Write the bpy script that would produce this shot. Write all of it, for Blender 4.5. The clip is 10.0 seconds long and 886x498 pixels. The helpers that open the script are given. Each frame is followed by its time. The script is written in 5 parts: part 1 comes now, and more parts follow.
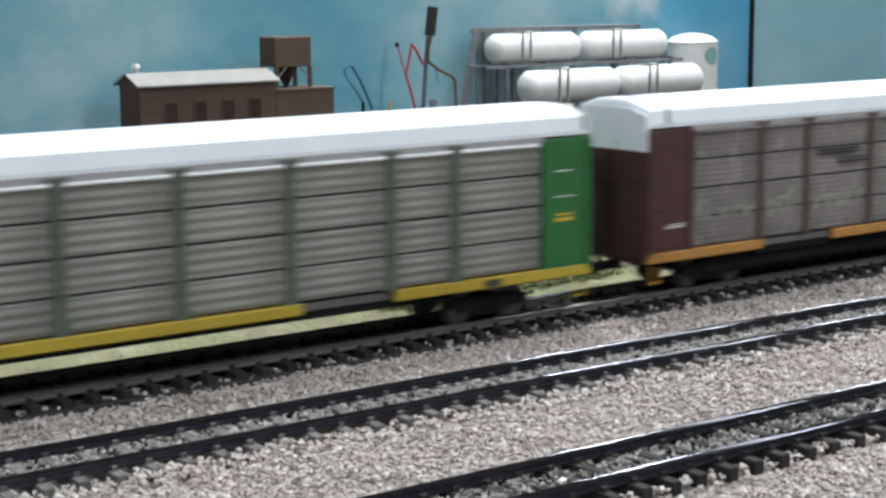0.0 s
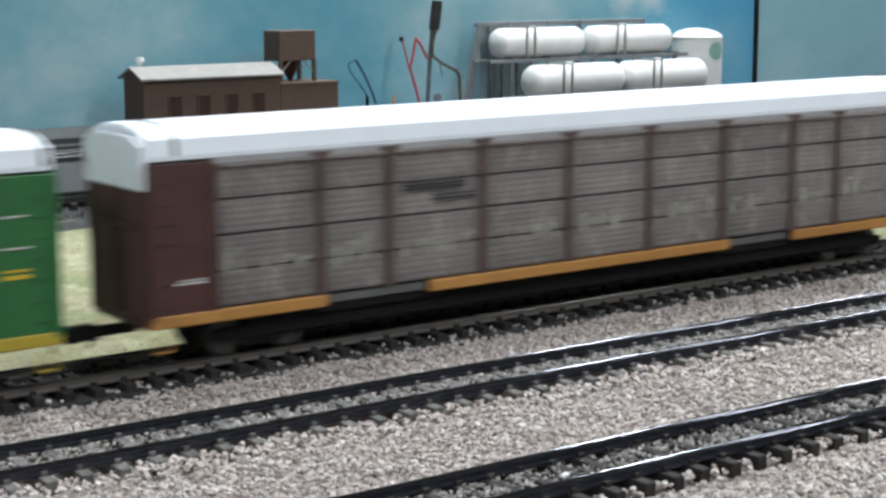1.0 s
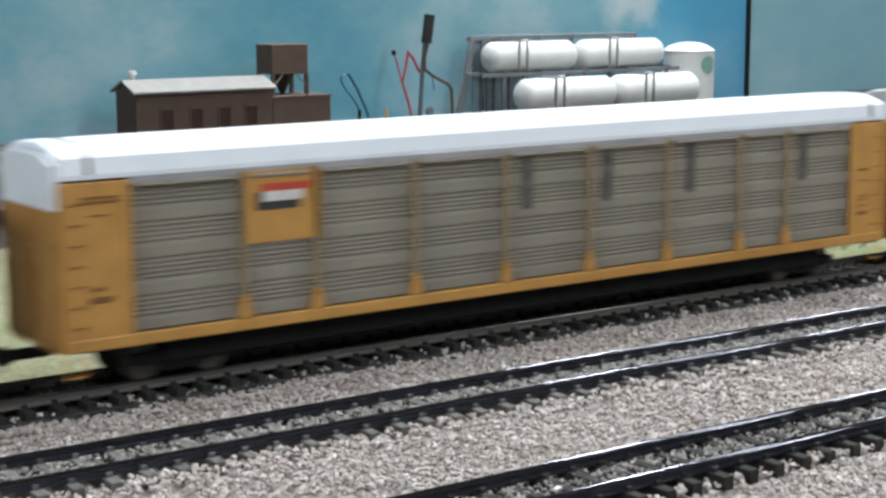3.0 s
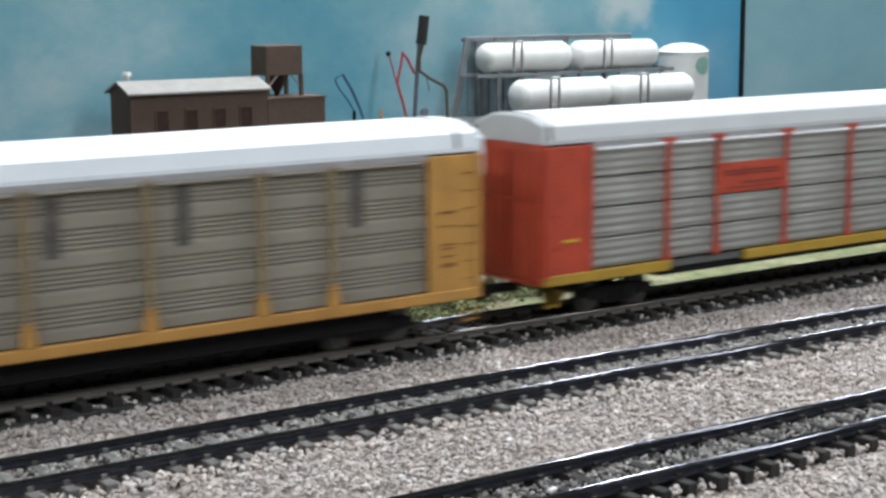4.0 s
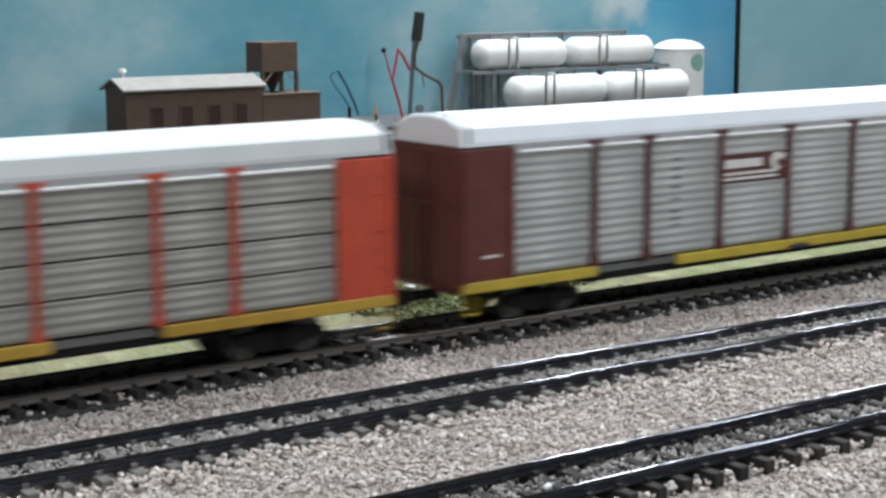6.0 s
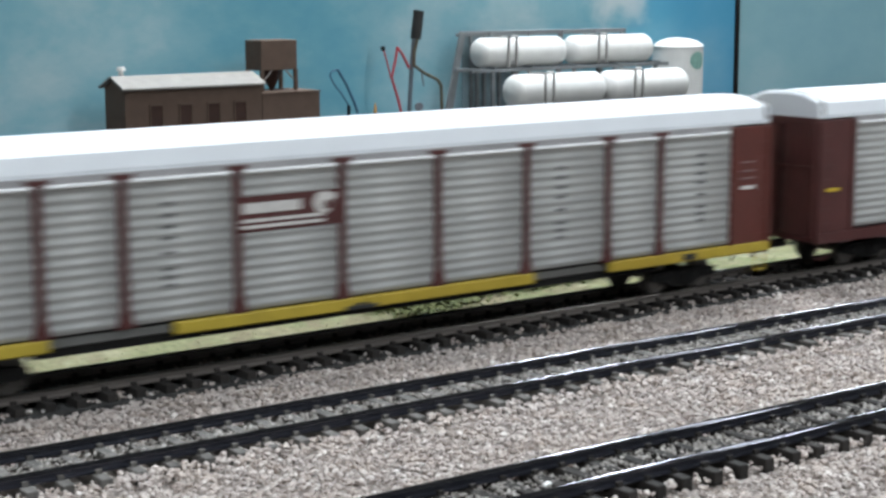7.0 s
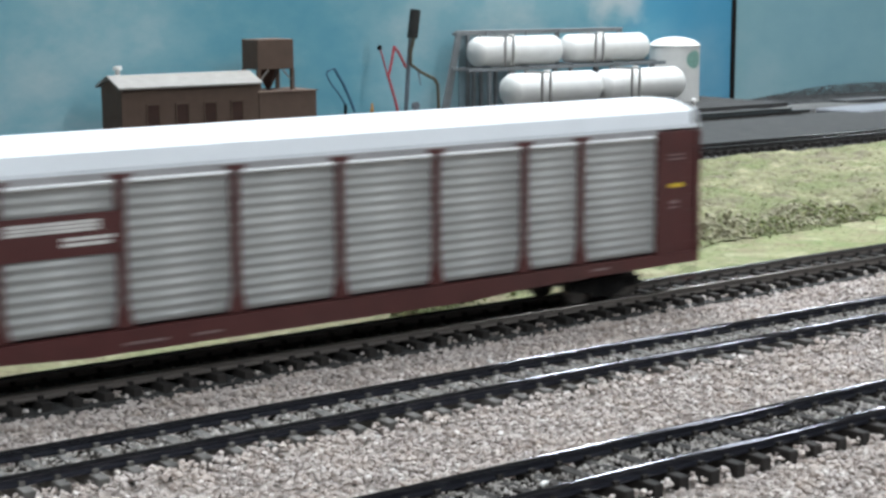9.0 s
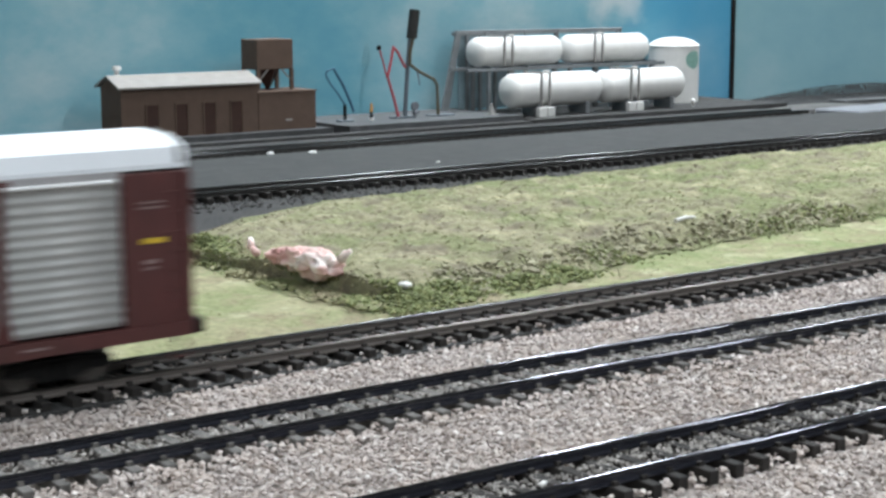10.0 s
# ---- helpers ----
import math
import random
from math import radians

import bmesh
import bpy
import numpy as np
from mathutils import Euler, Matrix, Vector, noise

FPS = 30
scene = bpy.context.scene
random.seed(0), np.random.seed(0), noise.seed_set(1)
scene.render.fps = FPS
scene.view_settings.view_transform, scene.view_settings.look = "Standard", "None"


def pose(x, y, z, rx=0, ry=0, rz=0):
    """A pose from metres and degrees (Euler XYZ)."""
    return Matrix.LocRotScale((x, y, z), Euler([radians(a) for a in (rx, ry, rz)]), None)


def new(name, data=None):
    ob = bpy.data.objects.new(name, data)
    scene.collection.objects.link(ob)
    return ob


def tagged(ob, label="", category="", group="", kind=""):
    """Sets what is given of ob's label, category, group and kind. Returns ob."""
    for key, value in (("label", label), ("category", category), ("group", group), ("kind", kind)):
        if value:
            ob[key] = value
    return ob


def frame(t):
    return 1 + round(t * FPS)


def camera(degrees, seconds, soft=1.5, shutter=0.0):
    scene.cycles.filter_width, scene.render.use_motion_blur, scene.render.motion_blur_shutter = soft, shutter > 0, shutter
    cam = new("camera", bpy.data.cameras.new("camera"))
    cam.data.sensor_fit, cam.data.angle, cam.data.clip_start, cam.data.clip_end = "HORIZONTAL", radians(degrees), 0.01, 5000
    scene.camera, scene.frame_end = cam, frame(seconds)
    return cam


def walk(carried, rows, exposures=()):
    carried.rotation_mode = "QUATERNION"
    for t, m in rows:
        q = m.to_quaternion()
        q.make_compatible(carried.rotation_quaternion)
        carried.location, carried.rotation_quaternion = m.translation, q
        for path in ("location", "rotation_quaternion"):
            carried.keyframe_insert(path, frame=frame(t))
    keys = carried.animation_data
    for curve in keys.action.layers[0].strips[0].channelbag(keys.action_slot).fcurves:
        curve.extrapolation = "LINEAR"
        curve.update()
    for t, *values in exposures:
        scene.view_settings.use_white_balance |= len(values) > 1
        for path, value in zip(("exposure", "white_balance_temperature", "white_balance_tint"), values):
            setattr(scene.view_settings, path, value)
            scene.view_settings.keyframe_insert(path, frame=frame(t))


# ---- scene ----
# A model railway layout at 1:87: x runs along the tracks, y away from the camera, z up; z = 0 is the top of the rails.
EYE = (0.0, 0.0, 0.1021)
cam = camera(30.32, 10.0, soft=2.9, shutter=0.65)


def view(yaw, pitch, roll):
    return pose(*EYE, 90 - pitch, 0, -yaw) @ pose(0, 0, 0, 0, 0, roll)


walk(cam, [(t, view(a, b, c)) for t, a, b, c in (
    (0.0, 36.143, 9.397, -0.36), (0.5, 36.170, 9.444, -0.28), (1.0, 36.013, 9.595, -0.20), (1.5, 35.911, 9.660, -0.25),
    (2.0, 36.009, 9.436, -0.22), (2.5, 36.154, 9.217, -0.15), (4.0, 36.471, 9.088, -0.167), (4.5, 36.523, 9.128, -0.18),
    (5.0, 36.591, 9.146, -0.17), (5.5, 36.629, 9.173, -0.15), (7.0, 36.661, 9.271, -0.15), (7.5, 36.701, 9.292, -0.12),
    (8.0, 36.708, 9.317, -0.11), (8.5, 36.754, 9.314, -0.17), (9.0, 36.773, 9.302, -0.18), (9.5, 36.790, 9.296, -0.14),
    (10.0, 36.803, 9.298, -0.14))])

# ---- light ----
world = bpy.data.worlds.new("room_air")
scene.world = world
world.use_nodes = True
world.node_tree.nodes["Background"].inputs[0].default_value = (0.9, 0.95, 1.0, 1)
world.node_tree.nodes["Background"].inputs[1].default_value = 0.10
CEILING = 1.40
# each tube: centre, heading in degrees, length, width, watts
# the last three are unseen fill, added to brighten car sides and ends
LAMPS = [(0.70, 0.94, 0, 0.5, 0.10, 26), (1.34, 0.94, 0, 0.5, 0.10, 20), (2.60, 0.94, 0, 0.5, 0.10, 14),
         (0.68, 0.10, 0, 1.0, 0.10, 3), (1.28, 0.10, 0, 1.0, 0.10, 2), (-1.5, -0.9, 0, 1.2, 0.12, 30), (0.9, -1.3, 0, 1.2, 0.12, 27), (4.3, -1.3, 0, 1.2, 0.12, 18)]
for lx, ly, turn, long, wide, watts in LAMPS:
    lamp = bpy.data.lights.new("tube_light", "AREA")
    lamp.shape, lamp.size, lamp.size_y = "RECTANGLE", wide, long
    lamp.energy, lamp.color = watts, (0.865, 0.945, 1.0)
    ob = new("tube_light", lamp)
    ob.matrix_basis = pose(lx, ly, CEILING - 0.05, 0, 0, turn)
    tagged(ob, "unseen white tube light under the ceiling, some only added as fill", "lamp", "ceiling tubes")
scene.view_settings.exposure = -0.06


# ---- materials ----
def ramp(nt, stops):
    n = nt.nodes.new("ShaderNodeValToRGB")
    e = n.color_ramp.elements
    while len(e) < len(stops):
        e.new(0.5)
    for el, (p, c) in zip(e, stops):
        el.position, el.color = p, (*c, 1)
    return n


def material(name, stops, scale=200.0, rough=0.6, metal=0.0, bump=0.0, bump_scale=None, stretch=(1, 1, 1), vary="", spread=0.15, dirt=0.0, dirt_colour=(0.08, 0.06, 0.05), chalk=0.0, chalk_colour=(0.36, 0.345, 0.30), chalk_scale=130):
    """A surface with noise in its colour, broad stains, fine relief and, per piece, some difference in brightness."""
    m = bpy.data.materials.new(name)
    m.use_nodes = True
    nt = m.node_tree
    L = nt.links.new
    b = nt.nodes["Principled BSDF"]
    tc = nt.nodes.new("ShaderNodeTexCoord")
    mp = nt.nodes.new("ShaderNodeMapping")
    mp.inputs["Scale"].default_value = stretch
    L(tc.outputs["Object"], mp.inputs["Vector"])
    nz = nt.nodes.new("ShaderNodeTexNoise")
    nz.inputs["Scale"].default_value, nz.inputs["Detail"].default_value = scale, 5
    L(mp.outputs[0], nz.inputs["Vector"])
    r = ramp(nt, stops)
    L(nz.outputs["Fac"], r.inputs["Fac"])
    colour = r.outputs["Color"]
    if vary:
        if vary == "island":
            rnd = nt.nodes.new("ShaderNodeNewGeometry").outputs["Random Per Island"]
            r2 = ramp(nt, stops)
            L(rnd, r2.inputs["Fac"])
            mx = nt.nodes.new("ShaderNodeMix")
            mx.data_type = "RGBA"
            mx.inputs["Factor"].default_value = 0.75
            L(colour, mx.inputs[6])
            L(r2.outputs["Color"], mx.inputs[7])
            colour = mx.outputs[2]
        else:
            rnd = nt.nodes.new("ShaderNodeObjectInfo").outputs["Random"]
            mr = nt.nodes.new("ShaderNodeMapRange")
            mr.inputs["To Min"].default_value, mr.inputs["To Max"].default_value = 1 - spread, 1 + spread
            L(rnd, mr.inputs["Value"])
            hs = nt.nodes.new("ShaderNodeHueSaturation")
            L(mr.outputs[0], hs.inputs["Value"])
            L(colour, hs.inputs["Color"])
            colour = hs.outputs["Color"]
    if dirt:
        n2 = nt.nodes.new("ShaderNodeTexNoise")
        n2.inputs["Scale"].default_value, n2.inputs["Detail"].default_value = scale * 0.12, 6
        L(mp.outputs[0], n2.inputs["Vector"])
        mr = nt.nodes.new("ShaderNodeMapRange")
        mr.inputs["From Min"].default_value, mr.inputs["From Max"].default_value = 0.42, 0.75
        mr.inputs["To Max"].default_value = dirt
        L(n2.outputs["Fac"], mr.inputs["Value"])
        mx = nt.nodes.new("ShaderNodeMix")
        mx.data_type = "RGBA"
        L(mr.outputs[0], mx.inputs["Factor"])
        L(colour, mx.inputs[6])
        mx.inputs[7].default_value = (*dirt_colour, 1)
        colour = mx.outputs[2]
    if chalk:
        n4 = nt.nodes.new("ShaderNodeTexNoise")
        n4.inputs["Scale"].default_value, n4.inputs["Detail"].default_value = chalk_scale, 7
        info = nt.nodes.new("ShaderNodeObjectInfo")
        sh = nt.nodes.new("ShaderNodeVectorMath")
        L(tc.outputs["Object"], sh.inputs[0])
        L(info.outputs["Location"], sh.inputs[1])
        L(sh.outputs[0], n4.inputs["Vector"])
        mr = nt.nodes.new("ShaderNodeMapRange")
        mr.inputs["From Min"].default_value, mr.inputs["From Max"].default_value = 0.50, 0.72
        mr.inputs["To Max"].default_value = chalk
        L(n4.outputs["Fac"], mr.inputs["Value"])
        mx = nt.nodes.new("ShaderNodeMix")
        mx.data_type = "RGBA"
        L(mr.outputs[0], mx.inputs["Factor"])
        L(colour, mx.inputs[6])
        mx.inputs[7].default_value = (*chalk_colour, 1)
        colour = mx.outputs[2]
    L(colour, b.inputs["Base Color"])
    b.inputs["Roughness"].default_value, b.inputs["Metallic"].default_value = rough, metal
    if bump:
        n3 = nt.nodes.new("ShaderNodeTexNoise")
        n3.inputs["Scale"].default_value, n3.inputs["Detail"].default_value = bump_scale or scale * 2, 4
        L(mp.outputs[0], n3.inputs["Vector"])
        bp = nt.nodes.new("ShaderNodeBump")
        bp.inputs["Strength"].default_value, bp.inputs["Distance"].default_value = bump, 0.001
        L(n3.outputs["Fac"], bp.inputs["Height"])
        L(bp.outputs[0], b.inputs["Normal"])
    return m


def tone(c, a=0.85, b=1.12):
    return [(0.3, tuple(v * a for v in c)), (0.7, tuple(min(1, v * b) for v in c))]


BALLAST = material("ballast_stone", [(0.0, (0.17, 0.14, 0.13)), (0.15, (0.38, 0.33, 0.31)), (0.6, (0.52, 0.46, 0.435)), (0.9, (0.62, 0.57, 0.54)), (1.0, (0.82, 0.79, 0.77))], 900, 0.9, vary="island", dirt=0.4, dirt_colour=(0.40, 0.30, 0.23))
BALLAST_BED = material("ballast_bed", [(0.25, (0.24, 0.20, 0.185)), (0.5, (0.38, 0.335, 0.31)), (0.75, (0.50, 0.45, 0.42))], 900, 0.95, bump=0.8, bump_scale=700)
DARK_BED = material("dark_cinder_and_tie_shade", [(0.3, (0.018, 0.018, 0.019)), (0.7, (0.048, 0.047, 0.047))], 500, 0.95, bump=0.6, dirt=0.3, dirt_colour=(0.085, 0.08, 0.075))
ROAD = material("grey_road_felt", [(0.3, (0.026, 0.027, 0.028)), (0.7, (0.043, 0.043, 0.044))], 700, 0.95, bump=0.2, dirt=0.6, dirt_colour=(0.060, 0.060, 0.058))


def turf_material(name, straw, green, earth, light, island=0.0):
    """Ground foam: straw and green drift into one another, with earthy and pale patches and a fine fleck."""
    m = bpy.data.materials.new(name)
    m.use_nodes = True
    nt = m.node_tree
    L = nt.links.new
    b = nt.nodes["Principled BSDF"]
    tc = nt.nodes.new("ShaderNodeTexCoord").outputs["Object"]

    def cloud(scale, lo, hi, top=1.0, detail=5):
        n = nt.nodes.new("ShaderNodeTexNoise")
        n.inputs["Scale"].default_value, n.inputs["Detail"].default_value, n.inputs["Roughness"].default_value = scale, detail, 0.62
        L(tc, n.inputs["Vector"])
        r = nt.nodes.new("ShaderNodeMapRange")
        r.interpolation_type = "SMOOTHSTEP"
        for key, v in (("From Min", lo), ("From Max", hi), ("To Max", top)):
            r.inputs[key].default_value = v
        L(n.outputs["Fac"], r.inputs["Value"])
        return r.outputs[0]

    def over(fac, under, col):
        x = nt.nodes.new("ShaderNodeMix")
        x.data_type = "RGBA"
        L(fac, x.inputs["Factor"])
        if isinstance(under, tuple):
            x.inputs[6].default_value = (*under, 1)
        else:
            L(under, x.inputs[6])
        x.inputs[7].default_value = (*col, 1)
        return x.outputs[2]

    # greener along the bank, where more foam was sprinkled
    sx = nt.nodes.new("ShaderNodeSeparateXYZ")
    L(tc, sx.inputs[0])
    drift = nt.nodes.new("ShaderNodeMapRange")
    for key, v in (("From Min", 0.28), ("From Max", 0.52), ("To Min", 0.0), ("To Max", 0.45)):
        drift.inputs[key].default_value = v
    L(sx.outputs["X"], drift.inputs["Value"])
    add = nt.nodes.new("ShaderNodeMath")
    add.operation, add.use_clamp = "MULTIPLY_ADD", True
    L(cloud(26, 0.38, 0.66), add.inputs[0])
    add.inputs[1].default_value = 0.75
    L(drift.outputs[0], add.inputs[2])
    colour = over(add.outputs[0], straw, green)
    colour = over(cloud(60, 0.48, 0.66, 0.85), colour, earth)
    colour = over(cloud(210, 0.54, 0.68, 0.7), colour, earth)
    colour = over(cloud(48, 0.53, 0.68, 0.75), colour, light)
    fleck = nt.nodes.new("ShaderNodeHueSaturation")
    value = nt.nodes.new("ShaderNodeMapRange")
    value.inputs["From Min"].default_value, value.inputs["From Max"].default_value = 0.3, 0.7
    value.inputs["To Min"].default_value, value.inputs["To Max"].default_value = 0.80, 1.18
    n = nt.nodes.new("ShaderNodeTexNoise")
    n.inputs["Scale"].default_value, n.inputs["Detail"].default_value = 420, 4
    L(tc, n.inputs["Vector"])
    L(n.outputs["Fac"], value.inputs["Value"])
    L(value.outputs[0], fleck.inputs["Value"])
    L(colour, fleck.inputs["Color"])
    colour = fleck.outputs["Color"]
    if island:
        geo = nt.nodes.new("ShaderNodeNewGeometry")
        r = nt.nodes.new("ShaderNodeMapRange")
        r.inputs["To Min"].default_value, r.inputs["To Max"].default_value = 1 - island, 1 + island
        L(geo.outputs["Random Per Island"], r.inputs["Value"])
        h = nt.nodes.new("ShaderNodeHueSaturation")
        L(r.outputs[0], h.inputs["Value"])
        L(colour, h.inputs["Color"])
        colour = h.outputs["Color"]
    L(colour, b.inputs["Base Color"])
    b.inputs["Roughness"].default_value = 0.95
    b.inputs["Specular IOR Level"].default_value = 0.2
    bump = nt.nodes.new("ShaderNodeBump")
    bump.inputs["Strength"].default_value, bump.inputs["Distance"].default_value = 0.5, 0.001
    L(n.outputs["Fac"], bump.inputs["Height"])
    L(bump.outputs[0], b.inputs["Normal"])
    return m


TURF = dict(straw=(0.300, 0.272, 0.185), green=(0.190, 0.208, 0.105), earth=(0.180, 0.154, 0.115), light=(0.39, 0.362, 0.235))
VERGE = dict(straw=(0.325, 0.308, 0.188), green=(0.205, 0.240, 0.112), earth=(0.25, 0.21, 0.14), light=(0.41, 0.39, 0.26))
GRASS = turf_material("ground_foam", island=0.14, **TURF)
GRASS_BED = turf_material("grass_mat", **TURF)
PALE_GRASS = turf_material("pale_turf", **VERGE)
PALE_CRUMB = turf_material("pale_turf_crumb", island=0.10, **VERGE)
BUSH = material("dark_undergrowth", [(0.0, (0.10, 0.10, 0.055)), (0.35, (0.15, 0.175, 0.075)), (0.7, (0.21, 0.24, 0.10)), (1.0, (0.34, 0.33, 0.16))], 500, 0.95, vary="island")
RAIL = material("rail_steel", tone((0.040, 0.042, 0.055), 0.8, 1.2), 300, 0.28, 0.6, stretch=(0.05, 1, 1))
RAIL_BROWN = material("rail_weathered", tone((0.135, 0.118, 0.108), 0.8, 1.2), 300, 0.50, 0.2, stretch=(0.05, 1, 1))
RAIL_DARK = material("rail_blackened", tone((0.020, 0.019, 0.018), 0.8, 1.2), 300, 0.6, 0.2, stretch=(0.05, 1, 1))
HEAD = material("rail_head", tone((0.072, 0.072, 0.083), 0.9, 1.1), 300, 0.07, 0.9, stretch=(0.05, 1, 1))
HEAD_DARK = material("rail_head_dark", tone((0.055, 0.055, 0.057), 0.9, 1.1), 300, 0.25, 0.6, stretch=(0.05, 1, 1))
HEAD_DULL = material("rail_head_dull", tone((0.080, 0.072, 0.066), 0.9, 1.1), 300, 0.28, 0.8, stretch=(0.05, 1, 1))
TIE = material("tie_plastic", tone((0.018, 0.015, 0.0135), 0.7, 1.3), 500, 0.9, vary="object", spread=0.3)
TIE_DUSTY = material("tie_dusty", tone((0.085, 0.08, 0.076), 0.7, 1.3), 500, 0.8, vary="object", spread=0.3, dirt=0.6, dirt_colour=(0.17, 0.155, 0.14))
BLACK = material("black_plastic", tone((0.011, 0.0105, 0.0105)), 300, 0.85)
BLACK.node_tree.nodes["Principled BSDF"].inputs["Specular IOR Level"].default_value = 0.15
WHEEL = material("wheel_metal", tone((0.10, 0.095, 0.09)), 300, 0.4, 0.7)
WHITE_ROOF = material("white_roof_paint", tone((0.83, 0.87, 0.925), 0.97, 1.02), 60, 0.5, dirt=0.06, dirt_colour=(0.6, 0.6, 0.6))
GREY_ROOF = material("dull_roof_paint", tone((0.62, 0.64, 0.66), 0.95, 1.04), 60, 0.6, dirt=0.25, dirt_colour=(0.42, 0.41, 0.40))
WHITE_TANK = material("white_tank_plastic", tone((0.66, 0.65, 0.635), 0.94, 1.04), 120, 0.45, dirt=0.3, dirt_colour=(0.62, 0.6, 0.56))
GALV = material("galvanised_panel", tone((0.326, 0.317, 0.293), 0.85, 1.12), 90, 0.5, 0.25, stretch=(0.15, 1, 1), vary="object", spread=0.06, dirt=0.25, dirt_colour=(0.30, 0.29, 0.26))
GALV_WARM = material("galvanised_panel_dulled", tone((0.263, 0.253, 0.230), 0.85, 1.12), 90, 0.55, 0.25, stretch=(0.15, 1, 1), vary="object", spread=0.06, dirt=0.35, dirt_colour=(0.22, 0.20, 0.17))
GALV_DULL = material("dull_slatted_panel", tone((0.286, 0.253, 0.206), 0.85, 1.12), 90, 0.65, 0.15, stretch=(0.15, 1, 1), vary="object", spread=0.06, dirt=0.35, dirt_colour=(0.14, 0.13, 0.11))
GALV_DIRTY = material("weathered_panel", tone((0.217, 0.190, 0.183), 0.7, 1.25), 90, 0.75, 0.1, stretch=(0.18, 1, 1), vary="object", spread=0.14, dirt=0.6, dirt_colour=(0.085, 0.066, 0.056), chalk=0.4)
MAROON = material("maroon_paint", tone((0.075, 0.017, 0.016)), 120, 0.55, dirt=0.2)
WINE = material("dark_wine_paint", tone((0.060, 0.018, 0.015)), 120, 0.6, dirt=0.3)
WINE_DUSTY = material("dusty_wine_paint", tone((0.085, 0.052, 0.047), 0.8, 1.2), 120, 0.7, dirt=0.5, dirt_colour=(0.12, 0.10, 0.09))
BROWN_RED = material("red_oxide_paint", tone((0.105, 0.021, 0.015)), 120, 0.5, dirt=0.2)
GREEN = material("green_paint", tone((0.020, 0.13, 0.035)), 120, 0.45, dirt=0.2, dirt_colour=(0.03, 0.09, 0.03))
GREEN_GREY = material("faded_green_paint", tone((0.085, 0.115, 0.085)), 120, 0.55, dirt=0.3)
OCHRE = material("ochre_paint", tone((0.506, 0.259, 0.063)), 120, 0.5, dirt=0.3, dirt_colour=(0.30, 0.13, 0.03))
OCHRE_DUSTY = material("dusty_ochre_paint", tone((0.33, 0.24, 0.125), 0.85, 1.15), 120, 0.6, dirt=0.5, dirt_colour=(0.24, 0.205, 0.155))
YELLOW = material("yellow_paint", tone((0.45, 0.335, 0.035)), 120, 0.55, dirt=0.6, dirt_colour=(0.36, 0.23, 0.02))
DULL_YELLOW = material("dull_yellow_paint", tone((0.44, 0.27, 0.03)), 120, 0.5, dirt=0.4, dirt_colour=(0.24, 0.13, 0.02))
ORANGE_SILL = material("orange_paint", tone((0.45, 0.215, 0.055)), 120, 0.5, dirt=0.6, dirt_colour=(0.30, 0.13, 0.03))
RED = material("vermilion_paint", tone((0.46, 0.058, 0.026)), 120, 0.55, dirt=0.25, dirt_colour=(0.42, 0.045, 0.02))
GREY_SILL = material("grey_underframe", tone((0.12, 0.12, 0.115)), 120, 0.6, dirt=0.3)
GALV_LIGHT = material("bright_galvanised_panel", tone((0.404, 0.406, 0.398), 0.86, 1.12), 90, 0.5, 0.2, stretch=(0.15, 1, 1), vary="object", spread=0.04, dirt=0.2, dirt_colour=(0.36, 0.35, 0.32))
SMOKE = material("soot_streak", [(0.35, (0.055, 0.050, 0.045)), (0.65, (0.13, 0.115, 0.095))], 400, 0.9)
FADED = material("faded_white_paint", [(0.36, (0.20, 0.185, 0.165)), (0.56, (0.30, 0.29, 0.24)), (0.72, (0.42, 0.41, 0.34))], 420, 0.8)
DARK_RED = material("dark_red_lettering", tone((0.22, 0.035, 0.02)), 300, 0.6)
DULL_BROWN = material("brown_lettering_and_rung_shadow", tone((0.20, 0.085, 0.02)), 300, 0.6)
EAVE = material("eave_grey", tone((0.34, 0.33, 0.335)), 120, 0.6, dirt=0.3, dirt_colour=(0.2, 0.19, 0.19))
# highlight along the panel tops, put into the lip's white
LIT_LIP = material("lip_highlight_white", tone((0.86, 0.87, 0.88), 0.95, 1.0), 300, 0.35)
WHITE_MARK = material("white_lettering", tone((0.62, 0.60, 0.58)), 300, 0.6)
PINK_MARK = material("faded_white_lettering", tone((0.22, 0.15, 0.145)), 300, 0.6)
YELLOW_MARK = material("yellow_lettering", tone((0.62, 0.42, 0.03)), 300, 0.6)
BLACK_MARK = material("black_lettering", tone((0.03, 0.03, 0.03)), 300, 0.6)
GREY_MARK = material("grey_lettering", tone((0.13, 0.13, 0.13)), 300, 0.6)
RED_MARK = material("red_emblem", tone((0.50, 0.06, 0.03)), 300, 0.6)
GREEN_MARK = material("green_emblem", tone((0.20, 0.36, 0.31)), 300, 0.6)
BROWN_WALL = material("brown_card_wall", tone((0.098, 0.062, 0.045), 0.9, 1.1), 150, 0.8, bump=0.1, dirt=0.3, dirt_colour=(0.075, 0.042, 0.03))
BROWN_DARK = material("dark_brown_recess", tone((0.040, 0.016, 0.010)), 150, 0.8)
ROOF_TIN = material("pale_tin_roof", tone((0.259, 0.238, 0.223), 0.9, 1.1), 150, 0.6, dirt=0.3, dirt_colour=(0.20, 0.175, 0.16))
SLAB = material("concrete_slab", tone((0.06, 0.061, 0.063), 0.8, 1.2), 150, 0.9, bump=0.2, dirt=0.7, dirt_colour=(0.035, 0.035, 0.037))
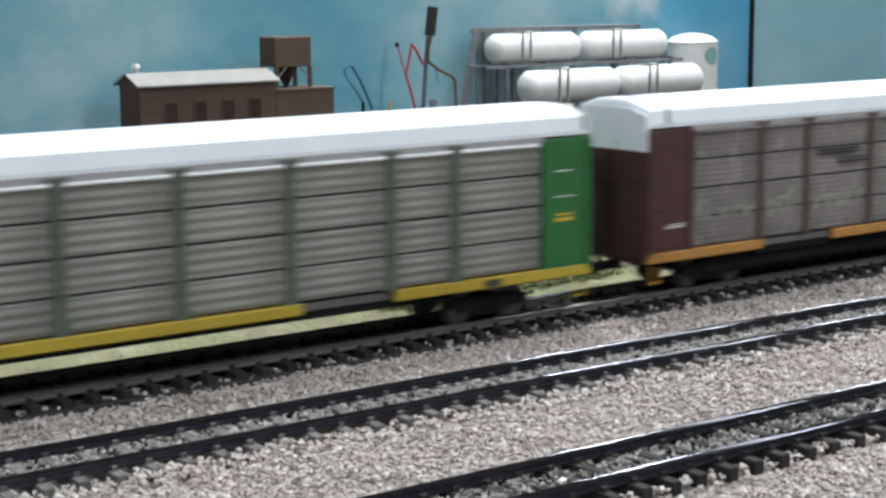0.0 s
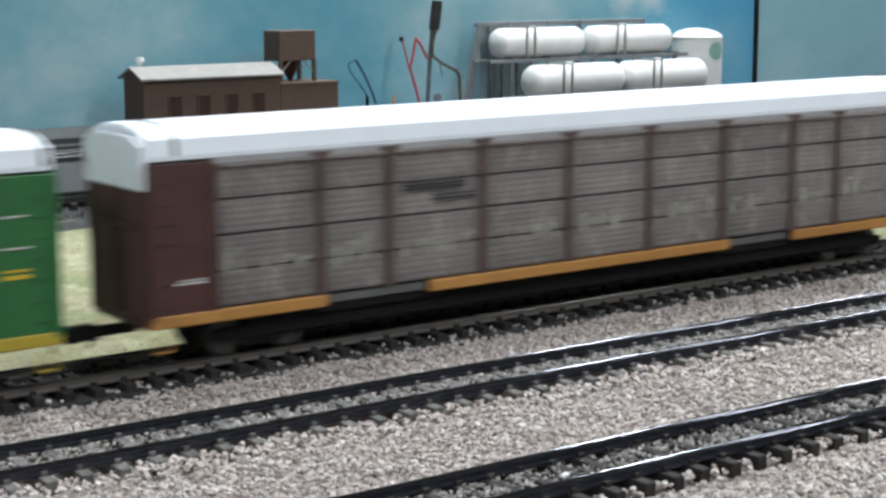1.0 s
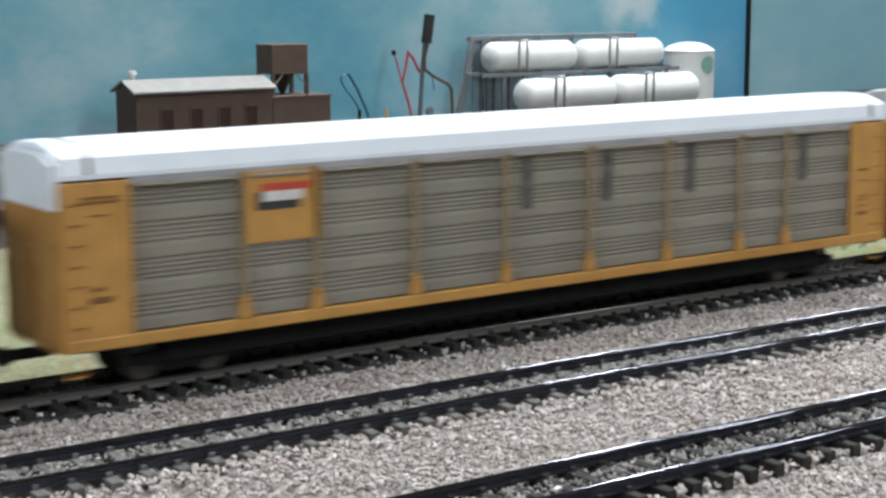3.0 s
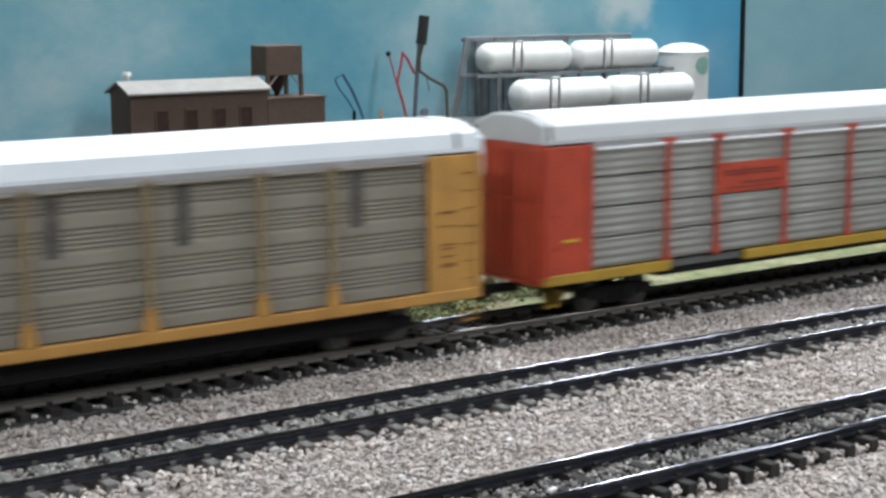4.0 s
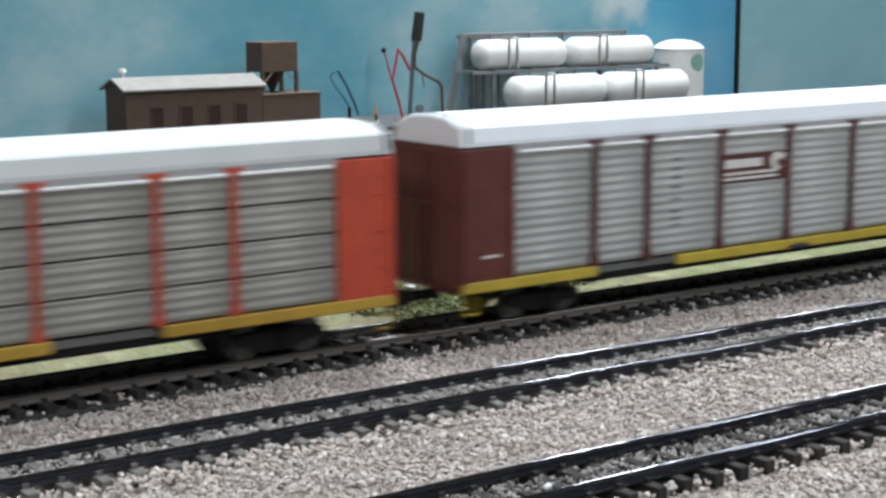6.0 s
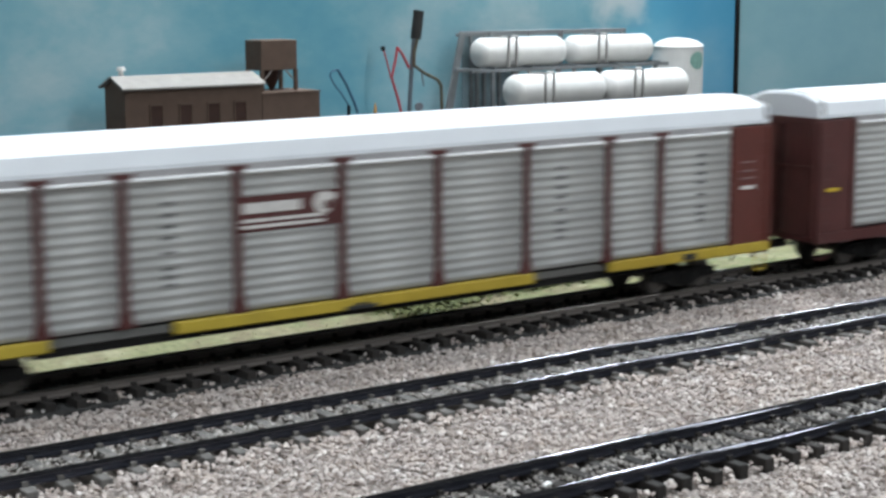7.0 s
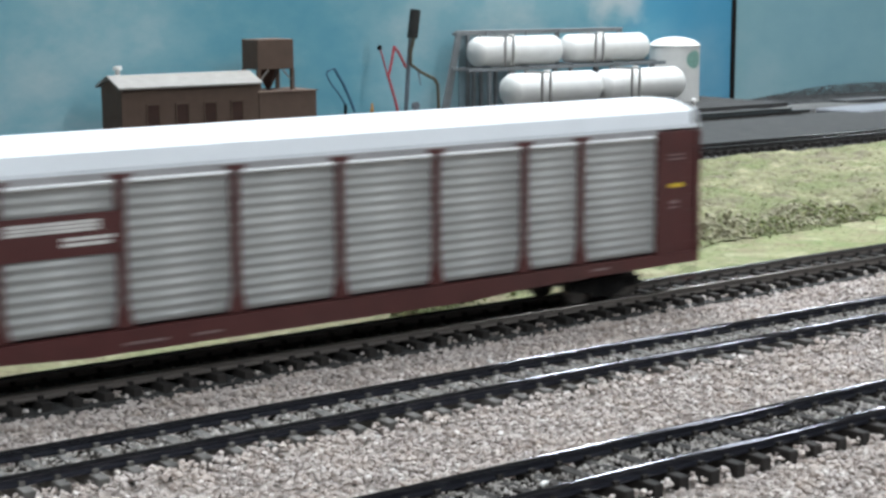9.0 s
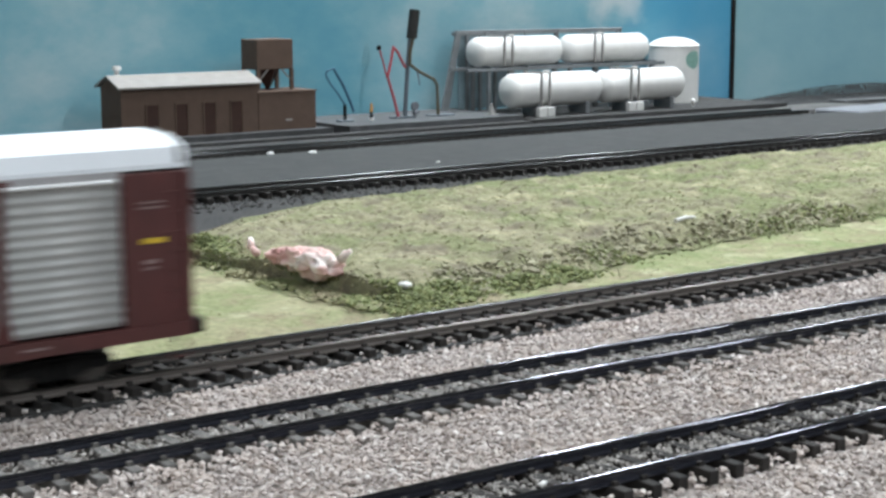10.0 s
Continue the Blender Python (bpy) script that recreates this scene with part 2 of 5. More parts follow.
SLAB_TOP = material("worn_concrete", tone((0.07, 0.073, 0.077), 0.8, 1.2), 150, 0.9, bump=0.2, dirt=0.6, dirt_colour=(0.07, 0.07, 0.072))
SLATE = material("slate_steel", tone((0.10, 0.12, 0.14)), 150, 0.55)
MESH_GREY = material("infill_panel", tone((0.17, 0.24, 0.27), 0.8, 1.2), 150, 0.7, dirt=0.5, dirt_colour=(0.11, 0.14, 0.15))
RACK = material("grey_rack", tone((0.17, 0.18, 0.19)), 150, 0.6)
CLAMP = material("dull_clamp_steel", tone((0.22, 0.21, 0.20)), 150, 0.6)
BLUE_PIPE = material("dark_blue_pipe", tone((0.03, 0.10, 0.17)), 150, 0.5)
RED_PIPE = material("red_pipe", tone((0.42, 0.055, 0.07)), 150, 0.5)
OLIVE_PIPE = material("olive_pipe", tone((0.085, 0.07, 0.04)), 150, 0.5)
GREY_DUST = material("grey_dust", [(0.3, (0.065, 0.064, 0.062)), (0.7, (0.11, 0.108, 0.104))], 200, 0.95, bump=0.3)
PINK = material("pink_scrap", [(0.38, (0.60, 0.32, 0.30)), (0.52, (0.74, 0.50, 0.47)), (0.66, (0.84, 0.74, 0.71))], 90, 0.7)
PALE_STONE = material("pale_slab", tone((0.155, 0.165, 0.185)), 120, 0.8, dirt=0.3, dirt_colour=(0.3, 0.3, 0.3))
COAL = material("dark_heap", [(0.2, (0.028, 0.029, 0.031)), (0.8, (0.075, 0.077, 0.079))], 400, 0.95, vary="island")
ROOM_PAINT = material("room_paint", tone((0.62, 0.62, 0.60)), 6, 0.8)
FLOOR_TILE = material("floor_vinyl", tone((0.22, 0.21, 0.20)), 8, 0.5)
FASCIA = material("fascia_board", tone((0.09, 0.07, 0.05)), 40, 0.6)
LENS = bpy.data.materials.new("lit_diffuser")
LENS.use_nodes = True
LENS.node_tree.nodes["Principled BSDF"].inputs["Emission Color"].default_value = (0.95, 0.98, 1, 1)
LENS.node_tree.nodes["Principled BSDF"].inputs["Emission Strength"].default_value = 6.0


def sky_paint(name, pale):
    """A hand-painted sky: blue brushed into haze, with soft clouds."""
    m = bpy.data.materials.new(name)
    m.use_nodes = True
    nt = m.node_tree
    L = nt.links.new
    b = nt.nodes["Principled BSDF"]
    tc = nt.nodes.new("ShaderNodeTexCoord")
    mp = nt.nodes.new("ShaderNodeMapping")
    mp.inputs["Scale"].default_value = (1, 1, 1.6)
    L(tc.outputs["Object"], mp.inputs["Vector"])
    n1 = nt.nodes.new("ShaderNodeTexNoise")
    n1.inputs["Scale"].default_value, n1.inputs["Detail"].default_value, n1.inputs["Roughness"].default_value = 5.0, 7, 0.62
    L(mp.outputs[0], n1.inputs["Vector"])
    if pale:
        r = ramp(nt, [(0.3, (0.155, 0.31, 0.37)), (0.55, (0.205, 0.365, 0.41)), (0.75, (0.275, 0.415, 0.45))])
    else:
        r = ramp(nt, [(0.28, (0.062, 0.25, 0.35)), (0.42, (0.118, 0.315, 0.39)), (0.54, (0.20, 0.375, 0.43)), (0.68, (0.36, 0.475, 0.50))])
    L(n1.outputs["Fac"], r.inputs["Fac"])
    colour = r.outputs["Color"]
    if not pale:
        # a deeper blue towards the seam of the boards
        sx = nt.nodes.new("ShaderNodeSeparateXYZ")
        L(tc.outputs["Object"], sx.inputs[0])
        n2 = nt.nodes.new("ShaderNodeTexNoise")
        n2.inputs["Scale"].default_value = 9
        L(tc.outputs["Object"], n2.inputs["Vector"])
        ad = nt.nodes.new("ShaderNodeMath")
        ad.operation = "MULTIPLY_ADD"
        ad.inputs[1].default_value = 0.25
        L(n2.outputs["Fac"], ad.inputs[0])
        L(sx.outputs["X"], ad.inputs[2])
        mr = nt.nodes.new("ShaderNodeMapRange")
        mr.interpolation_type = "SMOOTHSTEP"
        mr.inputs["From Min"].default_value, mr.inputs["From Max"].default_value = 1.02, 1.22
        mr.inputs["To Max"].default_value = 0.85
        L(ad.outputs[0], mr.inputs["Value"])
        mx = nt.nodes.new("ShaderNodeMix")
        mx.data_type = "RGBA"
        L(mr.outputs[0], mx.inputs["Factor"])
        L(colour, mx.inputs[6])
        mx.inputs[7].default_value = (0.035, 0.255, 0.43, 1)
        colour = mx.outputs[2]
        # a cream cloud high over the tanks
        ds = nt.nodes.new("ShaderNodeVectorMath")
        ds.operation = "DISTANCE"
        sc = nt.nodes.new("ShaderNodeMapping")
        sc.inputs["Scale"].default_value = (1, 0, 1.3)
        L(tc.outputs["Object"], sc.inputs["Vector"])
        L(sc.outputs[0], ds.inputs[0])
        ds.inputs[1].default_value = (0.957, 0, 0.121)
        n4 = nt.nodes.new("ShaderNodeTexNoise")
        n4.inputs["Scale"].default_value, n4.inputs["Detail"].default_value = 40, 4
        L(tc.outputs["Object"], n4.inputs["Vector"])
        a2 = nt.nodes.new("ShaderNodeMath")
        a2.operation = "MULTIPLY_ADD"
        a2.inputs[1].default_value = -0.06
        L(n4.outputs["Fac"], a2.inputs[0])
        L(ds.outputs["Value"], a2.inputs[2])
        m2 = nt.nodes.new("ShaderNodeMapRange")
        m2.interpolation_type = "SMOOTHSTEP"
        m2.inputs["From Min"].default_value, m2.inputs["From Max"].default_value = -0.016, 0.016
        m2.inputs["To Min"].default_value, m2.inputs["To Max"].default_value = 0.6, 0.0
        L(a2.outputs[0], m2.inputs["Value"])
        m3 = nt.nodes.new("ShaderNodeMix")
        m3.data_type = "RGBA"
        L(m2.outputs[0], m3.inputs["Factor"])
        L(colour, m3.inputs[6])
        m3.inputs[7].default_value = (0.62, 0.62, 0.60, 1)
        colour = m3.outputs[2]
    L(colour, b.inputs["Base Color"])
    b.inputs["Roughness"].default_value = 0.75
    return m


SKY = sky_paint("painted_sky", False)
SKY_PALE = sky_paint("painted_sky_hazy", True)


# ---- mesh helpers ----
def box(bm, x0, x1, y0, y1, z0, z1, bevel=0.0):
    r = bmesh.ops.create_cube(bm, size=1.0, matrix=Matrix.Translation(((x0 + x1) / 2, (y0 + y1) / 2, (z0 + z1) / 2)) @ Matrix.Diagonal((x1 - x0, y1 - y0, z1 - z0, 1)))
    if bevel:
        edges = list({e for v in r["verts"] for e in v.link_edges})
        bmesh.ops.bevel(bm, geom=edges, offset=bevel, segments=1, affect="EDGES", profile=0.5)
    return r["verts"]


def rod(bm, a, b, r0, r1=None, n=10):
    a, b = Vector(a), Vector(b)
    d = b - a
    m = Matrix.Translation((a + b) / 2) @ d.to_track_quat("Z", "Y").to_matrix().to_4x4()
    return bmesh.ops.create_cone(bm, cap_ends=True, segments=n, radius1=r0, radius2=r0 if r1 is None else r1, depth=d.length, matrix=m)["verts"]


def extrude(bm, profile, x0, x1, axis="x"):
    """A closed profile of (u, z) swept along an axis."""
    rings = []
    for x in (x0, x1):
        rings.append([bm.verts.new((x, u, z) if axis == "x" else (u, x, z)) for u, z in profile])
    n = len(profile)
    for i in range(n):
        bm.faces.new((rings[0][i], rings[0][(i + 1) % n], rings[1][(i + 1) % n], rings[1][i]))
    bm.faces.new(rings[0][::-1])
    bm.faces.new(rings[1])
    return rings


def mesh_of(bm, name, mat, smooth=False):
    bmesh.ops.recalc_face_normals(bm, faces=bm.faces)
    me = bpy.data.meshes.new(name)
    bm.to_mesh(me)
    bm.free()
    me.materials.append(mat)
    if smooth:
        me.polygons.foreach_set("use_smooth", [True] * len(me.polygons))
    return me


def part(name, bm, mat, parent=None, label="", smooth=False):
    ob = new(name, mesh_of(bm, name, mat, smooth) if isinstance(bm, bmesh.types.BMesh) else bm)
    ob.parent = parent
    return tagged(ob, label)


def thing(name, label, category, group="", kind="", at=None):
    ob = new(name)
    ob.empty_display_size = 0.01
    if at is not None:
        ob.matrix_basis = at
    return tagged(ob, label, category, group, kind)


def piece(name, draw, mat, parent=None, label="", smooth=False):
    bm = bmesh.new()
    draw(bm)
    return part(name, bm, mat, parent, label, smooth)


def crumbs(name, mat, px, py, pz, size, flat=0.7, seed=1):
    """Many small irregular stones or crumbs, joined."""
    rng = np.random.default_rng(seed)
    n = len(px)
    base = np.array([(1, 0, 0), (-0.5, 0.87, 0), (-0.5, -0.87, 0), (0.35, 0.6, 0.75), (0.35, -0.6, 0.75), (-0.7, 0, 0.75), (0, 0, -0.8)], float)
    tris = np.array([(0, 3, 4), (1, 5, 3), (2, 4, 5), (3, 5, 4), (0, 1, 3), (1, 2, 5), (2, 0, 4), (0, 6, 1), (1, 6, 2), (2, 6, 0)])
    k = len(base)
    v = base[None] * (1 + rng.uniform(-0.35, 0.35, (n, k, 3)))
    a, c = rng.uniform(0, 2 * np.pi, n), rng.uniform(-0.6, 0.6, n)
    ca, sa, cc, sc = np.cos(a)[:, None], np.sin(a)[:, None], np.cos(c)[:, None], np.sin(c)[:, None]
    x, y, z = v[..., 0], v[..., 1], v[..., 2] * flat
    y, z = y * cc - z * sc, y * sc + z * cc
    x, y = x * ca - y * sa, x * sa + y * ca
    s = size[:, None]
    co = np.stack([x * s + px[:, None], y * s + py[:, None], z * s + pz[:, None]], -1).reshape(-1, 3)
    f = (tris[None] + (np.arange(n) * k)[:, None, None]).reshape(-1)
    me = bpy.data.meshes.new(name)
    me.vertices.add(len(co))
    me.vertices.foreach_set("co", co.ravel())
    me.loops.add(len(f))
    me.loops.foreach_set("vertex_index", f.astype(np.int32))
    me.polygons.add(len(f) // 3)
    me.polygons.foreach_set("loop_start", np.arange(0, len(f), 3, dtype=np.int32))
    me.update(calc_edges=True)
    me.polygons.foreach_set("use_smooth", [False] * (len(f) // 3))
    me.materials.append(mat)
    return new(name, me)


def waves(x, y, f=1.0):
    return (np.sin(x * 41 * f + 1.3) * np.cos(y * 53 * f + 0.4) + 0.6 * np.sin(x * 97 * f + y * 71 * f) + 0.4 * np.cos(x * 173 * f - y * 149 * f + 2)) / 2


# ---- the plan ----
GAUGE = 0.018
TRACKS = {"main": (0.3951, 0.0), "second": (0.3302, -0.00908), "front": (0.2559, -0.00848), "siding": (0.7190, 0.0), "rear": (0.8835, 0.0)}
WALL_Y, SEAM_X = 1.035, 1.1005
BED = -0.0046


def lumps(x, y, cell, seed):
    """Smooth random relief between -1 and 1 with lumps about one cell wide."""
    grid = np.random.default_rng(seed).uniform(-1, 1, (257, 257))
    u, v = np.asarray(x, float) / cell, np.asarray(y, float) / cell
    i, j = np.floor(u).astype(int), np.floor(v).astype(int)
    a, b = u - i, v - j
    a, b = a * a * (3 - 2 * a), b * b * (3 - 2 * b)
    i, j = i % 256, j % 256
    return (grid[i, j] * (1 - a) + grid[i + 1, j] * a) * (1 - b) + (grid[i, j + 1] * (1 - a) + grid[i + 1, j + 1] * a) * b


def bank_edge(x):
    """How far back the front edge of the raised turf lies."""
    x = np.asarray(x, float)
    e = np.interp(x, [0.302, 0.312, 0.335, 0.372, 0.437, 0.507, 0.60, 0.80, 2.6], [0.428, 0.4225, 0.428, 0.436, 0.453, 0.463, 0.467, 0.474, 0.50])
    e = e + 0.0030 * lumps(x, x * 0, 0.011, 31) + 0.0016 * lumps(x, x * 0, 0.0045, 32)
    return np.minimum(e + np.clip(0.304 - x, 0, None) * 11, 0.66)


def turf_height(x, y):
    x, y = np.asarray(x, float), np.asarray(y, float)
    front = np.clip((y - bank_edge(x)) / (0.017 + 0.009 * lumps(x, x * 0, 0.022, 38)), 0, 1)
    front = np.minimum(front, np.clip((x - 0.284) / 0.017, 0, 1))
    back = np.clip((back_edge(x) - y) / 0.05, 0, 1)
    f = front * front * (3 - 2 * front) * back ** 0.7
    rim = np.exp(-((y - bank_edge(x) - 0.012) / 0.012) ** 2)
    return BED + 0.0015 + f * (0.0068 + 0.0012 * waves(x, y) + 0.0016 * lumps(x, y, 0.017, 33) + 0.0012 * lumps(x, y, 0.0065, 34) + 0.0007 * lumps(x, y, 0.003, 35) + 0.0013 * rim * lumps(x, y, 0.005, 36))


def back_edge(x):
    x = np.asarray(x, float)
    return np.interp(x, [0.22, 0.27, 0.322, 0.357, 0.421, 0.58, 0.70, 2.6], [0.53, 0.565, 0.604, 0.630, 0.662, 0.667, 0.677, 0.68]) + 0.002 * lumps(x, x * 0, 0.009, 37)


# ---- the room ----
def slab(name, label, category, mat, x0, x1, y0, y1, z0, z1, kind="structure"):
    ob = piece(name, lambda bm: box(bm, x0, x1, y0, y1, z0, z1), mat)
    return tagged(ob, label, category, "", kind)


slab("floor", "grey vinyl floor of the club room", "floor", FLOOR_TILE, -3, 8, -3, 8, -1.15, -1.05)
slab("ceiling", "white painted ceiling of the club room", "ceiling", ROOM_PAINT, -3, 8, -3, 8, CEILING, CEILING + 0.1)
slab("wall_south", "plain painted room wall", "wall", ROOM_PAINT, -3, 8, -3.1, -3, -1.05, CEILING)
slab("wall_west", "plain painted room wall", "wall", ROOM_PAINT, -3.1, -3, -3, 8, -1.05, CEILING)
slab("wall_east", "plain painted room wall", "wall", ROOM_PAINT, 8, 8.1, -3, 8, -1.05, CEILING)
slab("wall_north", "plain painted room wall", "wall", ROOM_PAINT, -3, 8, 8, 8.1, -1.05, CEILING)
slab("backdrop", "backdrop board painted as a blue sky with soft clouds", "backdrop", SKY, -2.9, SEAM_X - 0.0012, WALL_Y, WALL_Y + 0.02, -0.05, 0.19)
slab("backdrop", "hazy grey-blue painted sky backdrop board", "backdrop", SKY_PALE, SEAM_X + 0.0012, 3.9, WALL_Y + 0.001, WALL_Y + 0.021, -0.05, 0.19)
slab("trim", "dark seam strip between two backdrop boards", "trim", BLACK, SEAM_X - 0.0020, SEAM_X + 0.0024, WALL_Y - 0.002, WALL_Y - 0.0001, -0.05, 0.19)
slab("fascia", "dark wooden front board of the layout table", "fascia", FASCIA, -2.9, 3.9, 0.150, 0.168, -0.14, -0.007)

# a fixture for every tube, the added fill ones too
for lx, ly, turn, long, wide, watts in LAMPS:
    fx = thing("ceiling_light", "unseen white ceiling light with a lit diffuser, some only added as fill", "lamp", "ceiling lights", at=pose(lx, ly, CEILING, 0, 0, turn))
    piece("frame", lambda bm: box(bm, -wide * 0.7, wide * 0.7, -long / 2 - 0.03, long / 2 + 0.03, -0.04, 0, 0.004), ROOM_PAINT, fx)
    piece("diffuser", lambda bm: box(bm, -wide * 0.5, wide * 0.5, -long / 2, long / 2, -0.045, -0.0402), LENS, fx)


# ---- the ground of the layout ----
def ground_sheet():
    xs, ys = np.linspace(-2.9, 3.9, 341), np.concatenate([np.linspace(0.168, 0.45, 110), np.linspace(0.46, WALL_Y, 24)])
    X, Y = np.meshgrid(xs, ys)
    Z = BED - 0.0012 + 0.0006 * waves(X, Y)
    for key in ("main", "front"):
        c, sl = TRACKS[key]
        d = Y - (c + sl * X)
        Z -= 0.0013 * np.exp(-((d + 0.019) / 0.006) ** 2)
    nx, ny = len(xs), len(ys)
    verts = [tuple(v) for v in np.stack([X, Y, Z], -1).reshape(-1, 3)]
    faces = [(j * nx + i, j * nx + i + 1, (j + 1) * nx + i + 1, (j + 1) * nx + i) for j in range(ny - 1) for i in range(nx - 1)]
    me = bpy.data.meshes.new("ground")
    me.from_pydata(verts, [], faces)
    me.materials.append(BALLAST_BED)
    me.materials.append(DARK_BED)
    yc = np.array([f[0] // nx for f in faces])
    me.polygons.foreach_set("material_index", (ys[yc] > 0.47).astype(np.int32))
    me.polygons.foreach_set("use_smooth", [True] * len(faces))
    return tagged(new("ground", me), "stone ballast and dark cinder ground of the layout", "ground", kind="structure")


ground_sheet()


def turf_sheet():
    xs, v = np.concatenate([np.linspace(0.27, 0.85, 560), np.linspace(0.852, 2.6, 260)]), np.linspace(0, 1, 190) ** 1.15
    X = np.repeat(xs[None], len(v), 0)
    lo, hi = bank_edge(xs) - 0.0005, back_edge(xs)
    hi = np.maximum(hi, lo + 0.002)
    Y = lo[None] + (hi - lo)[None] * v[:, None]
    Z = turf_height(X, Y)
    nx, ny = len(xs), len(v)
    me = bpy.data.meshes.new("turf_bank")
    me.from_pydata([tuple(p) for p in np.stack([X, Y, Z], -1).reshape(-1, 3)], [], [(j * nx + i, j * nx + i + 1, (j + 1) * nx + i + 1, (j + 1) * nx + i) for j in range(ny - 1) for i in range(nx - 1)])
    me.materials.append(GRASS_BED)
    me.polygons.foreach_set("use_smooth", [True] * len(me.polygons))
    return tagged(new("turf_bank", me), "raised bank of mottled green ground foam turf", "grass", kind="stuff")


turf_sheet()


def verge_sheet():
    xs, v = np.linspace(-0.6, 2.6, 400), np.linspace(0, 1, 14)
    lo = 0.4165 + 0.0015 * np.sin(xs * 120) + 0.001 * np.sin(xs * 311)
    hi = bank_edge(xs) + 0.006
    hi = np.minimum(hi, 0.64)
    X = np.repeat(xs[None], len(v), 0)
    Y = lo[None] + (hi - lo)[None] * v[:, None]
    Z = BED + 0.0008 + 0.0006 * waves(X, Y, 2)
    Z[0] = BED - 0.002
    nx, ny = len(xs), len(v)
    me = bpy.data.meshes.new("turf_verge")
    me.from_pydata([tuple(p) for p in np.stack([X, Y, Z], -1).reshape(-1, 3)], [], [(j * nx + i, j * nx + i + 1, (j + 1) * nx + i + 1, (j + 1) * nx + i) for j in range(ny - 1) for i in range(nx - 1)])
    me.materials.append(PALE_GRASS)
    me.polygons.foreach_set("use_smooth", [True] * len(me.polygons))
    return tagged(new("turf_verge", me), "pale yellow-green turf verge beside the track", "grass", kind="stuff")


verge_sheet()
# dark slab: the shade between the main ties is put into its colour
slab("roadbed", "dark roadbed under the main track with tie-gap shade in its colour", "ground", DARK_BED, -0.6, 1.8, 0.3951 - 0.0164, 0.3951 + 0.0164, BED - 0.004, BED - 0.0002)
# added dark strip; keeps the lit verge from showing below the far rail
slab("roadbed", "dark strip added under the far main rail to block the lit verge", "ground", DARK_BED, -0.6, 1.8, 0.3951 + 0.0076, 0.3951 + 0.0158, BED - 0.003, -0.0029)
slab("road", "flat grey felt road between two rear tracks", "road", ROAD, -2.9, 3.9, 0.742, 0.862, BED - 0.003, -0.0022)
slab("pavement", "low grey concrete loading platform", "pavement", SLAB_TOP, 0.6265, 0.782, 0.945, WALL_Y - 0.001, -0.008, 0.0030)
slab("pavement", "low weathered platform in front of the brown building", "pavement", SLAB, 0.30, 0.6255, 0.964, WALL_Y - 0.001, -0.008, 0.0008)
slab("cinder_bank", "dark cinder strip between the rear track and the platforms", "ground", DARK_BED, -0.2, 1.02, 0.9035, 0.9315, -0.008, -0.0026)
slab("cinder_bank", "dark cinder strip between the rear track and the platforms", "ground", DARK_BED, -0.2, 0.7825, 0.9325, 0.9445, -0.008, -0.0008)
slab("pavement", "dark pad under the storage tanks", "pavement", DARK_BED, 0.783, 1.06, 0.932, WALL_Y - 0.001, -0.008, 0.0003)


# ---- tracks ----
def rail_profile(h=0.0026):
    pts = [(-0.0012, -h), (0.0012, -h), (0.0012, -h + 0.0004), (0.0004, -h + 0.0007), (0.0004, -0.0010), (0.0009, -0.0008), (0.0009, -0.00062), (0.00080, -0.00042), (0.00058, -0.00022), (0.00034, -0.00008), (0.00012, 0.0)]
    return pts + [(-u, z) for u, z in pts[:1:-1]]


def tie_mesh(mat):
    bm = bmesh.new()
    box(bm, -0.0014, 0.0014, -0.0150, 0.0150, -0.0058, -0.0026, 0.0002)
    for s in (-1, 1):
        for o in (-1, 1):
            c = s * GAUGE / 2 + o * 0.0015
            box(bm, -0.0007, 0.0007, c - 0.0005, c + 0.0005, -0.0027, -0.0016)
    return mesh_of(bm, "tie", mat)


TIE_BLACK, TIE_GREY = tie_mesh(TIE), tie_mesh(TIE_DUSTY)


def track(key, label, x0, x1, rail_mat, tie_me, step):
    y0, slope = TRACKS[key]
    tr = thing("railway_track", label, "railway track", "tracks of the layout", at=pose(0, y0, 0, 0, 0, math.degrees(math.atan(slope))))
    for s in (-1, 1):
        r = piece("rail", lambda bm: [extrude(bm, [(u + s * GAUGE / 2, z) for u, z in rail_profile()], x0, x1)], rail_mat, tr)
        r.data.materials.append(HEAD)
        r.data.materials.append(HEAD_DULL)
        r.data.materials.append(HEAD_DARK)
        for p in r.data.polygons:
            if p.center.z > -0.00058:
                # far main rail gets the dark head: shade under the train as colour
                p.material_index, p.use_smooth = {RAIL: 1, RAIL_BROWN: 2 if s < 0 else 3, RAIL_DARK: 3}[rail_mat], True
    n = int((x1 - x0) / step)
    rng = random.Random(key)
    for i in range(n):
        t = part("tie", tie_me, None, tr)
        t.location = (x0 + (i + 0.5) * step, rng.uniform(-0.0006, 0.0006), rng.uniform(-0.0002, 0.0001))
        t.rotation_euler = (0, 0, rng.uniform(-0.02, 0.02))


# ---- the train ----
W, N = 0.03318, 0.02271
POSTS = [-2.5 * W - N, -2.5 * W, -1.5 * W, -0.5 * W, 0.5 * W, 1.5 * W, 2.5 * W, 2.5 * W + N]
HALF, SIDE = 0.1575, 0.0170
Z_SILL, Z_BOT, Z_TOP = 0.0090, 0.0146, 0.0541
EDGE = 0.1381
PITCH = 0.3393
WHEEL_R = 0.0052


